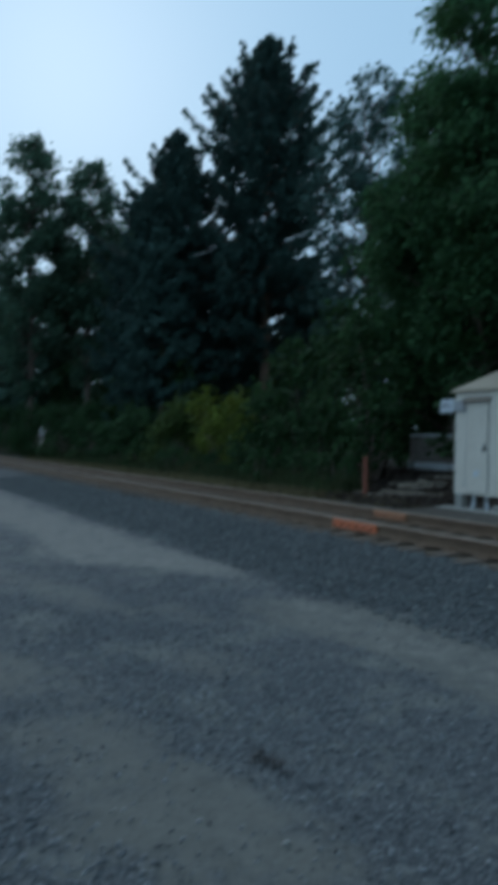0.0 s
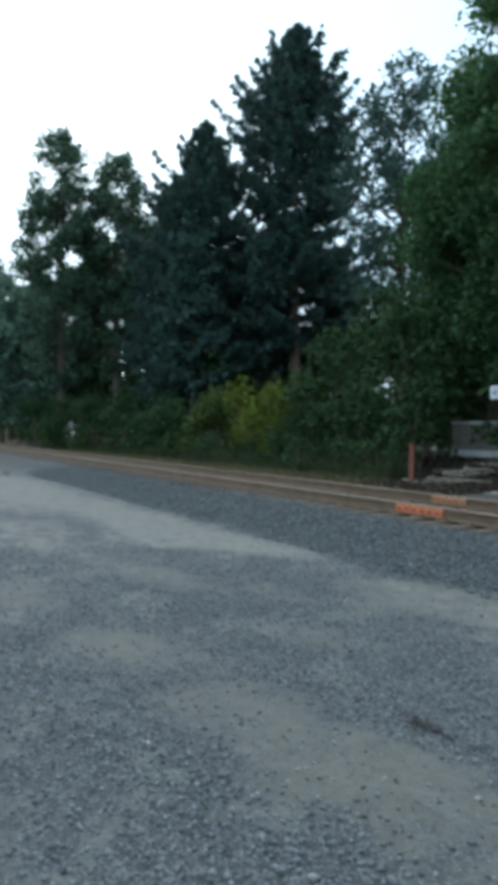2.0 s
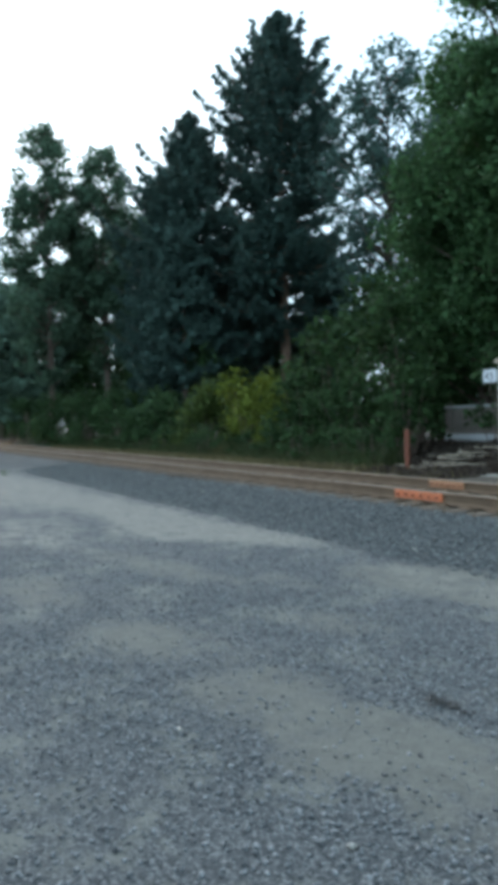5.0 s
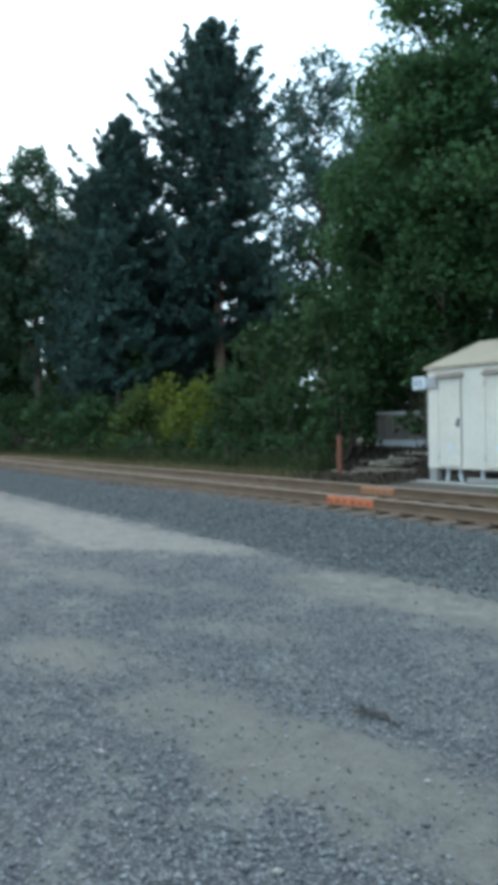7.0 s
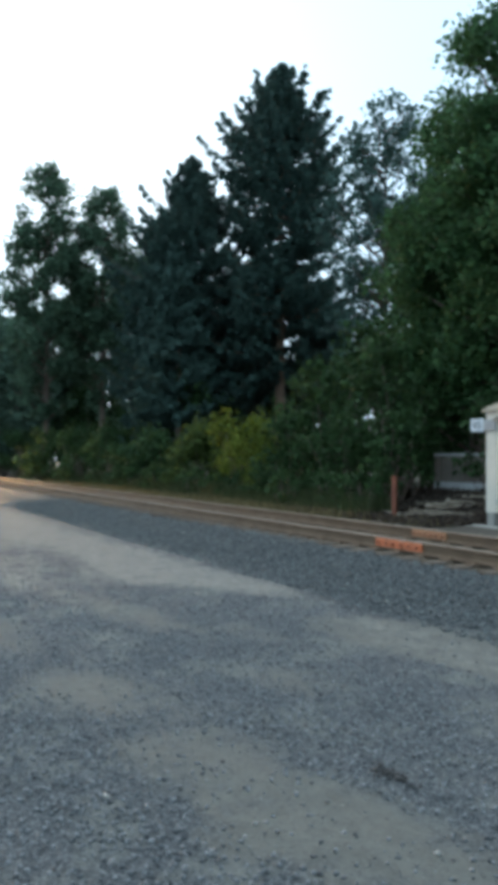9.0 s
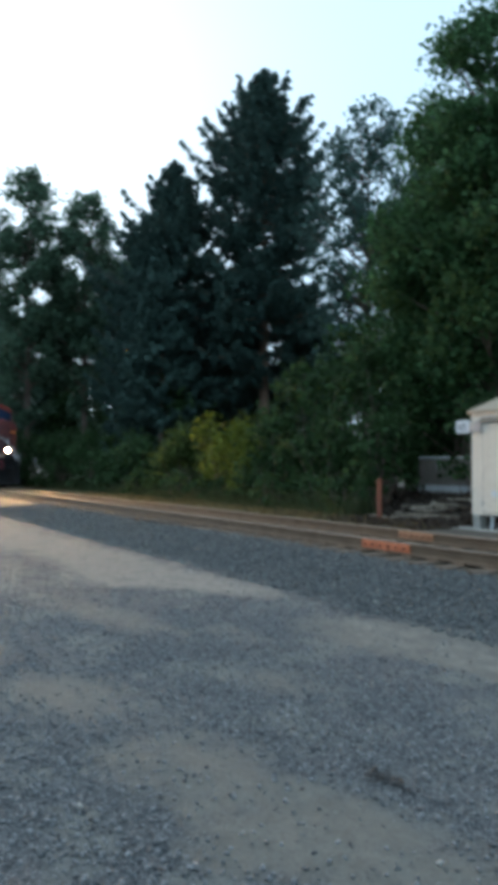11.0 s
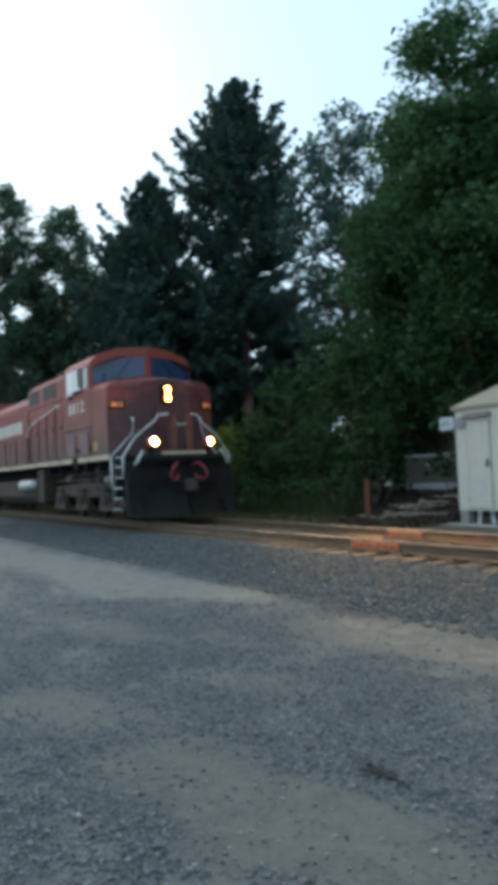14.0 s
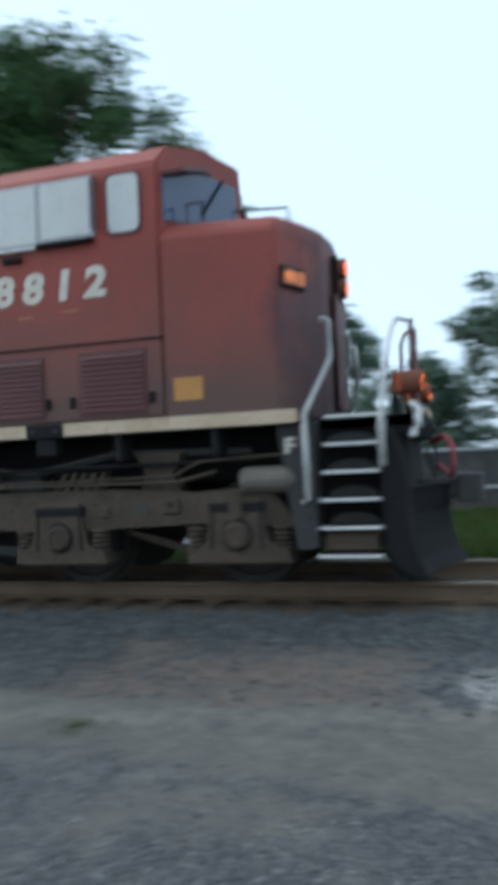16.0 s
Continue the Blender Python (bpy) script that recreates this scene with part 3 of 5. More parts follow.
# ------------------------------------------------------------ signal shed
def build_shed():
    x0, x1, y0, y1, z0, z1 = -11.7, -9.2, 12.66, 15.1, 0.44, 2.68
    shed = thing("signal_shed", (x0, y0, 0.12), "cream-white metal signal shed with two doors on concrete piers", "shed")

    def P(name, bm, mat, parent=shed, label=""):
        bmesh.ops.translate(bm, verts=bm.verts[:], vec=(-x0, -y0, -0.12))
        return part(name, bm, mat, parent, label)
    P("wall", box(BM(), x0, y0, z0, x1, y1, z1, 0.012), WHITE)
    bm = BM()
    ov, xm, ym = 0.06, (x0 + x1) / 2, (y0 + y1) / 2
    low = [bm.verts.new(v) for v in ((x0 - ov, y0 - ov, z1), (x1 + ov, y0 - ov, z1), (x1 + ov, y1 + ov, z1), (x0 - ov, y1 + ov, z1))]
    mid = [bm.verts.new((v.co.x, v.co.y, z1 + 0.06)) for v in low]
    top = [bm.verts.new(v) for v in ((xm - 0.5, ym - 0.3, z1 + 0.62), (xm + 0.5, ym - 0.3, z1 + 0.62), (xm + 0.5, ym + 0.3, z1 + 0.62), (xm - 0.5, ym + 0.3, z1 + 0.62))]
    for a, b in ((low, mid), (mid, top)):
        for i in range(4):
            bm.faces.new((a[i], a[(i + 1) % 4], b[(i + 1) % 4], b[i]))
    bm.faces.new(top)
    bm.faces.new(low[::-1])
    P("roof", bm, ROOF, label="low tan hipped metal roof")
    for dx in (-11.36, -10.08):
        d = P("door", box(BM(), dx, y0 - 0.022, z0 + 0.06, dx + 0.62, y0 - 0.002, 2.46, 0.006), WHITE, label="flush white metal door")
        P("door_gap", box(BM(), dx - 0.014, y0 - 0.008, z0 + 0.05, dx + 0.634, y0 - 0.001, 2.475), DARK, d)
        P("drip_cap", prism(BM(), [(y0, 2.58), (y0 - 0.1, 2.49), (y0 - 0.1, 2.47), (y0, 2.47)], "x", dx - 0.05, dx + 0.68), HOOD, label="brown sloping drip cap")
        bm = box(BM(), dx + 0.53, y0 - 0.05, 1.38, dx + 0.58, y0 - 0.02, 1.56, 0.006)
        box(bm, dx + 0.5, y0 - 0.07, 1.42, dx + 0.56, y0 - 0.045, 1.46)
        P("handle", bm, DARK, d)
        for hz in (0.7, 2.28):
            P("hinge", lathe(BM(), [(0.014, -0.06), (0.014, 0.06)], (dx - 0.005, y0 - 0.028, hz), "z", 8), STEEL, d)
        P("notice", box(BM(), dx + 0.24, y0 - 0.027, 0.86, dx + 0.4, y0 - 0.022, 0.98), SIGN, d)
    for px in (x0 + 0.12, x1 - 0.12):
        for py in (y0 + 0.12, y1 - 0.12):
            P("pier", box(BM(), px - 0.11, py - 0.11, 0.05, px + 0.11, py + 0.11, z0, 0.02), CONCRETE)
    for px in (-11.25, -10.9, -10.3):
        P("conduit", tube(BM(), [(px, y0 + 0.15, z0), (px, y0 + 0.15, 0.3), (px + (0.1 if px == -10.9 else 0), y0 + 0.1, 0.08)], 0.04, 8), SIGN, label="pale conduit pipe")
    P("skid", box(BM(), -10.6, y0 - 0.02, 0.16, x1, y0 + 0.12, 0.26, 0.01), CONCRETE)
    P("meter_box", box(BM(), x1, 12.95, 1.9, x1 + 0.14, 13.3, 2.4, 0.015), STEEL, label="grey electric meter box")
    P("notice", box(BM(), x1, 12.8, 2.28, x1 + 0.006, 12.95, 2.42), SIGN)
    s = thing("milepost_sign", (-12.1, y0 - 0.05, 2.25), "white number plate sign on a flat arm beside the shed", "sign")
    part("arm", box(BM(), 0.38, 0.0, 0.02, 0.72, 0.012, 0.26), STEEL, s)
    part("plate", box(BM(), 0, 0.0, 0.0, 0.385, 0.008, 0.29, 0.003), SIGN, s)
    lettering("digits", "45", 0.24, LETTER, s, pose(0.05, -0.003, 0.06, 90, 0, 0))
    tagged(part("concrete_pad", box(BM(), -12.1, 12.3, 0.04, -8.7, 15.4, 0.15, 0.03), CONCRETE), "rough concrete pad under the shed", "concrete pad")


build_shed()


# ------------------------------------------------------------ fences, post, dead wood, right-hand yard
def board_fence(x0, x1, y, z0, z1, label, name="board_fence", step=0.155, base=True, rails=False, wood=None, gap=0.02):
    wood = wood or FENCE
    f = thing(name, (x0, y, z0), label, "fence")
    rng = random.Random(int(abs(x0 * 7)))
    n = int((x1 - x0) / step)
    me = bpy.data.meshes.new("board")
    bm = prism(BM(), [(0, 0), (step - gap, 0), (step - gap, z1 - z0 - 0.02), (step - gap - 0.02, z1 - z0), (0.02, z1 - z0), (0, z1 - z0 - 0.02)], "y", 0, 0.022)
    bmesh.ops.recalc_face_normals(bm, faces=bm.faces[:])
    bm.to_mesh(me)
    bm.free()
    me.materials.append(wood)
    for i in range(n):
        ob = new("board", me)
        ob.parent = f
        ob.matrix_basis = pose(i * step, rng.uniform(-0.006, 0.006), rng.uniform(-0.02, 0.02), 0, rng.uniform(-0.7, 0.7), 0)
    for i in range(int((x1 - x0) / 2.4) + 1):
        part("post", box(BM(), i * 2.4 - 0.05, 0.03, -0.3, i * 2.4 + 0.05, 0.13, z1 - z0 + 0.05, 0.008), wood, f)
    if base:
        part("kickboard", box(BM(), 0, -0.05, -0.17, x1 - x0, -0.01, 0.02, 0.008), RAILWOOD, f, "pale base board")
        part("cap_rail", box(BM(), 0, -0.04, z1 - z0 - 0.02, x1 - x0, 0.06, z1 - z0 + 0.04, 0.008), RAILWOOD, f, "pale cap rail")
    if rails:
        for z in (0.42, 1.42):
            part("rail", box(BM(), 0, -0.09, z, x1 - x0, -0.03, z + 0.09, 0.01), RAILWOOD, f, "pale horizontal rail")
    return f


board_fence(-16.5, -12.0, 15.7, 0.95, 1.76, "weathered brown board fence with a pale base", step=0.15, gap=0.045)
tagged(part("retaining_wall", box(BM(), -16.6, 15.68, 0.1, -11.9, 16.0, 0.77, 0.02), CONCRETE), "low grey concrete wall under the fence", "wall", kind="structure")
board_fence(-9.0, 14.0, 20.0, 0.27, 1.72, "dark board fence with pale horizontal rails", base=False, rails=True, wood=DARK_FENCE)


def build_small_things():
    p = thing("marker_post", (-14.4, 12.3, 0.12), "rusty red-brown steel marker post in the ground", "post")
    part("shaft", prism(BM(), [(-0.065, 0), (0.065, 0), (0.065, 0.05), (0.02, 0.05), (0.02, 0.02), (-0.02, 0.02), (-0.02, 0.05), (-0.065, 0.05)], "z", -0.1, 1.05), RUST, p)
    part("cap", box(BM(), -0.07, -0.01, 1.05, 0.07, 0.06, 1.07), RUST, p)
    rng = random.Random(4)
    for i in range(16):
        x, y = rng.uniform(-15.6, -12.9), rng.uniform(12.5, 15.0)
        a, l = rng.uniform(-0.5, 0.5), rng.uniform(0.7, 1.9)
        z = float(height(np.array(x), np.array(y))) + 0.05 + 0.05 * rng.random()
        pts = [(x + l * k * math.cos(a), y + l * k * math.sin(a) + 0.06 * math.sin(5 * k + i), z + 0.16 * k * max(0.0, math.sin(a)) + 0.06 * math.sin(3 * k + i) * k) for k in (0, 0.3, 0.6, 1)]
        tagged(part("fallen_branch", tube(BM(), pts, 0.045, 6, 0.015), DEADWOOD, smooth=True), "bare dead branch lying on the ground", "branch", "fallen branches")
    u = thing("utility_box", (-4.75, 12.2, 0.1), "pale grey ribbed utility box on the grass", "utility box")
    part("body", box(BM(), -0.3, -0.2, 0.0, 0.3, 0.25, 0.78, 0.03), SIGN, u)
    for k in range(5):
        part("louvre", prism(BM(), [(-0.2, 0.2 + k * 0.11), (-0.225, 0.2 + k * 0.11), (-0.2, 0.26 + k * 0.11)], "x", -0.25, 0.25), SIGN, u)
    part("lid", box(BM(), -0.32, -0.23, 0.78, 0.32, 0.27, 0.82, 0.01), SIGN, u)
    h = thing("house", (-14.5, 27, 0), "white-sided single-storey house with a grey gable roof", "house")
    part("wall", prism(BM(), [(0, 0), (8, 0), (8, 3.2), (4, 4.75), (0, 3.2)], "y", 0, 8), SIDING, h)
    bm = BM()
    for sgn, xa in ((1, 0), (-1, 8)):
        prism(bm, [(xa - 0.35 * sgn, 3.06), (4, 4.76), (4, 4.92), (xa - 0.35 * sgn, 3.22)], "y", -0.35, 8.35)
    part("roof", bm, SHINGLE, h)
    for wx in (1.2, 5.4):
        w = part("window", box(BM(), wx, -0.02, 1.1, wx + 1.2, 0.02, 2.3), GLASS, h)
        for z in (1.06, 1.68, 2.28):
            part("window_frame", box(BM(), wx - 0.05, -0.05, z, wx + 1.25, -0.02, z + 0.06), SIDING, w)
    for k in range(14):
        part("siding_board", prism(BM(), [(-0.002, 0.15 + k * 0.21), (-0.022, 0.15 + k * 0.21), (-0.002, 0.35 + k * 0.21)], "x", 0.02, 7.98), SIDING, h)


build_small_things()


# ------------------------------------------------------------ trees and undergrowth
def clump_points(rng, centres, radii, per, flat=0.8, shell=0.55):
    """Points in round clumps, denser towards each clump's skin."""
    out = []
    for c, r in zip(centres, radii):
        n = max(int(per * r * r), 6)
        d = rng.normal(size=(n, 3))
        d /= np.linalg.norm(d, axis=1)[:, None]
        rad = r * rng.random(n) ** (1 - shell) * rng.uniform(0.6, 1.3, n)
        out.append(np.array(c) + d * rad[:, None] * (1, 1, flat))
    return np.concatenate(out)


def branch_line(rng, a, b, sag=0.0, bend=0.15):
    a, b = np.array(a, float), np.array(b, float)
    l = np.linalg.norm(b - a)
    mid = [a + (b - a) * k + rng.normal(0, bend * l * 0.35, 3) * (k * (1 - k) * 2) + np.array((0, 0, -sag * l * k * (1 - k))) for k in (0.33, 0.66)]
    return [a, *mid, b]


def broadleaf(name, at, h, crown, leaf, material, bark, label, seed, clumps=60, per=90, trunk_r=0.25, clump_r=(0.7, 1.4), bare=0.3, group="", lean=(0, 0), taper=0.35):
    """A tree: tapered trunk with limbs, and a crown of leaf clumps set round the limbs' ends. crown: half-widths x, y and the lower and upper height of the crown."""
    rng = np.random.default_rng(seed)
    t = thing(name, at, label, "tree", group)
    rx, ry, zl, zh = crown
    part("trunk", tube(BM(), [(0, 0, -0.2), (0.05, 0.03, h * 0.2), (lean[0] * 0.4, lean[1] * 0.4, h * 0.5), (lean[0], lean[1], h * 0.93)], trunk_r, 8, 0.03), bark, t, smooth=True)
    bm = BM()
    centres, radii = [], []
    zm, zr = (zl + zh) / 2, (zh - zl) / 2
    while len(centres) < clumps:
        d = rng.uniform(-1, 1, 3)
        q = np.linalg.norm(d)
        if q > 1 or q < 0.35:
            continue
        squeeze = 1 - taper * max(d[2], 0)
        c = np.array((d[0] * rx * squeeze + lean[0] * 0.6, d[1] * ry * squeeze + lean[1] * 0.6, zm + d[2] * zr))
        centres.append(c)
        radii.append(rng.uniform(*clump_r) * (1.1 - 0.4 * q))
        if rng.random() < 0.55:
            k = np.clip((c[2] - zl * 0.8) / h, 0.12, 0.8)
            start = np.array((lean[0] * k, lean[1] * k, max(c[2] - 0.55 * math.hypot(c[0], c[1]) - 0.4, h * bare * 0.6)))
            tube(bm, branch_line(rng, start, c), trunk_r * 0.28, 5, 0.015)
    tagged(part("branchwork", bm, bark, t, smooth=True), kind="stuff")
    pts = clump_points(rng, centres, radii, per)
    mesh_part("crown", leaf_mesh("crown", pts, leaf, rng, 0.2), material, t, "leafy crown with gaps")
    return t


def conifer(name, at, h, r, bare, material, bark, label, seed, profile, trunk_r=0.3, whorl=0.42, tuft=0.16, density=1.0, gap=(0, 0)):
    """A spruce: straight trunk, irregular whorls of boughs that sag and turn up at the tip, and side twigs of needles along each bough."""
    rng = np.random.default_rng(seed)
    t = thing(name, at, label, "tree")
    part("trunk", tube(BM(), [(0, 0, -0.2), (0.03, 0, h * 0.3), (0, 0.04, h * 0.65), (0, 0, h * 0.99)], trunk_r, 9, 0.02), bark, t, smooth=True)
    bm = BM()
    pts = []
    z = bare
    while z < h - 0.1:
        k = (z - bare) / (h - bare)
        rad = r * profile(k) * rng.uniform(0.85, 1.1)
        n = 6 + int(4 * (1 - k))
        thin = 0.4 if k < 0.14 else 0.88
        a0 = rng.uniform(0, 6.28)
        for i in range(n):
            a = a0 + i * 6.283 / n + rng.normal(0, 0.3)
            if rng.random() > thin or (gap[0] < k < gap[1] and rng.random() < 0.18):
                continue
            l = rad * rng.uniform(0.5, 1.12) * (1.08 if rng.random() < 0.12 else 1)
            zz = z + rng.normal(0, 0.2)
            out, side = np.array((math.cos(a), math.sin(a), 0)), np.array((-math.sin(a), math.cos(a), 0))
            climb, sag, turn_up = 0.75 * k ** 1.3 - 0.1, 0.30, 0.36

            def along(q):
                return out * (q * l)[:, None] + np.array((0, 0, 1)) * (zz + l * (climb * q - sag * q * (1 - 0.2 * q) + turn_up * q ** 3))[:, None]
            tube(bm, along(np.array((0, 0.33, 0.66, 1.0))), 0.018 + 0.01 * l, 4, 0.005)
            twigs = int(7 + 9 * l)
            q = rng.random(twigs) ** 0.7 * 0.97 + 0.03
            sgn = np.where(rng.random(twigs) < 0.5, -1, 1)
            tl = (0.16 + 0.42 * l * (1 - q) * np.minimum(q * 3, 1)) * rng.uniform(0.6, 1.25, twigs)
            per = int(13 * density)
            u = rng.random((twigs, per, 1))
            way = out * rng.uniform(0.45, 0.95, (twigs, 1)) + side * (sgn * rng.uniform(0.4, 1.0, twigs))[:, None] + np.array((0, 0, 1)) * rng.normal(-0.22, 0.25, (twigs, 1))
            p = along(q)[:, None] + way[:, None] * tl[:, None, None] * u
            p = p + rng.normal(0, 0.03, p.shape)
            pts.append(p.reshape(-1, 3))
        z += whorl * rng.uniform(0.6, 1.4) * (1.15 - 0.5 * k)
    m = 70
    q = rng.random(m)
    pts.append(np.stack([rng.normal(0, 0.09, m) * (1.2 - q), rng.normal(0, 0.09, m) * (1.2 - q), h - 1.0 + 1.1 * q], -1))
    tagged(part("branchwork", bm, bark, t, smooth=True), kind="stuff")
    mesh_part("crown", leaf_mesh("crown", np.concatenate(pts), tuft, rng, 0.0, 2.0), material, t, "dark feathery needle boughs")
    return t


def build_trees():
    conifer("spruce", (-35.7, 22.1, 0.1), 24.3, 4.6, 6.3, SPRUCE, BARK_RED, "tall dark blue-green spruce with a bare lower trunk", 21,
            lambda k: min(1.0, ((1 - k) * 2.5) ** 0.85 + 0.02) * (0.9 + 0.1 * math.sin(k * 11)) if k > 0.1 else 0.7, 0.36, 0.27, 0.115, 1.0, (0.16, 0.5))
    conifer("spruce", (-40.2, 18.6, 0.1), 19.8, 5.0, 2.5, SPRUCE, BARK, "dark spruce with a broad skirt of boughs", 22, lambda k: min(1.0, (1 - k) * 2.2 + 0.02), 0.28, 0.3, 0.12, 1.0, (0.3, 0.7))
    conifer("spruce", (-36.6, 16.2, 0.1), 12.5, 3.2, 2.0, SPRUCE, BARK, "smaller dark spruce among the undergrowth", 23, lambda k: (1 - k) ** 0.65, 0.22)
    conifer("spruce", (-44.0, 18.5, 0.1), 15.5, 4.2, 2.0, SPRUCE, BARK, "dark spruce with a broad skirt of boughs", 24, lambda k: (1 - k) ** 0.55, 0.22)
    conifer("spruce", (-43.2, 24.6, 0.1), 15.0, 4.3, 2.0, SPRUCE, BARK, "dark spruce standing behind the tall one", 25, lambda k: (1 - k) ** 0.55, 0.22)
    conifer("spruce", (-37.6, 26.5, 0.1), 11.8, 3.8, 1.5, SPRUCE, BARK, "young dark spruce standing behind the tall one", 26, lambda k: (1 - k) ** 0.5, 0.2)
    broadleaf("poplar", (-50.3, 12.4, 0.1), 21.8, (2.9, 2.9, 4, 22.0), 0.19, POPLAR, BARK, "tall slender poplar with gaps in its crown", 31, 125, 170, 0.3, (0.7, 1.4))
    broadleaf("poplar", (-49.3, 16.0, 0.1), 21.2, (2.7, 2.7, 4, 21.4), 0.19, POPLAR, BARK, "tall slender poplar with gaps in its crown", 32, 125, 170, 0.3, (0.7, 1.4))
    broadleaf("poplar", (-47.0, 19.0, 0.1), 18.4, (3.1, 3.1, 3, 18.4), 0.19, POPLAR, BARK, "leafy poplar beside the spruces", 33, 100, 170, 0.28, (0.8, 1.4))
    broadleaf("thin_tree", (-26.2, 21.9, 0.1), 18.2, (3.2, 3.2, 4, 18.4), 0.14, SPRUCE, BARK, "thin half-bare tree with fine twigs", 34, 260, 150, 0.2, (0.5, 1.0), 0.3, taper=0.15)
    broadleaf("thin_tree", (-23.0, 24.5, 0.1), 17.0, (3.0, 3.0, 4, 17.2), 0.14, SPRUCE, BARK, "thin half-bare tree with fine twigs", 35, 250, 150, 0.2, (0.5, 1.0), 0.3, taper=0.15)
    broadleaf("maple", (-10.5, 18.2, 0.2), 13.2, (4.3, 4.8, 2.5, 13.5), 0.1, MAPLE, BARK, "large dense green maple hanging over the shed", 36, 180, 520, 0.42, (0.8, 1.5), 0.2, taper=0.1)
    broadleaf("maple", (-14.7, 16.8, 0.2), 13.9, (3.7, 3.1, 2.6, 14.4), 0.1, MAPLE, BARK, "tall dense green maple at the wood's edge", 39, 160, 520, 0.3, (0.8, 1.4), 0.15, taper=0.05)
    broadleaf("maple", (-17.3, 18.2, 0.2), 11.4, (3.6, 3.0, 1.6, 11.4), 0.1, MAPLE, BARK, "dense green maple at the wood's edge", 37, 115, 480, 0.25, (0.8, 1.4), 0.15)
    broadleaf("maple", (-7.2, 19.2, 0.2), 10.8, (1.8, 1.8, 4.4, 11.2), 0.1, MAPLE, BARK, "slender green maple beside the large one", 38, 48, 440, 0.2, (0.6, 1.1), 0.2)
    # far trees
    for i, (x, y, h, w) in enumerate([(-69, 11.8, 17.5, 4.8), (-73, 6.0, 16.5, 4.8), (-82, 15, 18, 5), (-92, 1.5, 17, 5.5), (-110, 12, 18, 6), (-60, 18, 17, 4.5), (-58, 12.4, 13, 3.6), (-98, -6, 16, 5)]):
        broadleaf("far_tree", (x, y, 0), h, (w, w, 1.5, h), 0.34, HAZE_LEAF, BARK, "green tree beside the far track, haze in its leaf colour", 50 + i, 70, 60, 0.3, (1.2, 2.2), 0.2)
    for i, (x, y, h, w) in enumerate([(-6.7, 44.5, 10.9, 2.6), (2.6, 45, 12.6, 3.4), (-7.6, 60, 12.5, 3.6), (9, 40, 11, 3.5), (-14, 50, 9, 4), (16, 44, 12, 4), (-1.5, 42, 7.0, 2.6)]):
        broadleaf("garden_tree", (x, y, 0), h, (w, w, 0.8, h), 0.3, HAZE_LEAF, BARK, "green tree behind the garden fence, haze in its leaf colour", 70 + i, 45, 60, 0.2, (0.8, 1.5), 0.2)


build_trees()


def bush(at, rx, ry, h, material, label, seed, leaf=0.1, per=260, clumps=22, group="undergrowth bushes"):
    rng = np.random.default_rng(seed)
    t = thing("bush", at, label, "bush", group)
    bm, centres, radii = BM(), [], []
    for _ in range(clumps):
        a, q, z = rng.uniform(0, 6.28), math.sqrt(rng.random()), rng.random()
        w = math.sqrt(max(1 - z * z * 0.85, 0.05))
        c = (math.cos(a) * q * rx * w, math.sin(a) * q * ry * w, 0.15 * h + z * h * 0.78)
        centres.append(c)
        radii.append(rng.uniform(0.28, 0.5) * min(rx, h * 0.6))
        tube(bm, branch_line(rng, (c[0] * 0.15, c[1] * 0.15, -0.1), c), 0.03, 4, 0.008)
    tagged(part("branchwork", bm, BARK, t), kind="stuff")
    mesh_part("foliage", leaf_mesh("foliage", clump_points(rng, centres, radii, per, 0.9, 0.3), leaf, rng, 0.2), material, t)
    return t


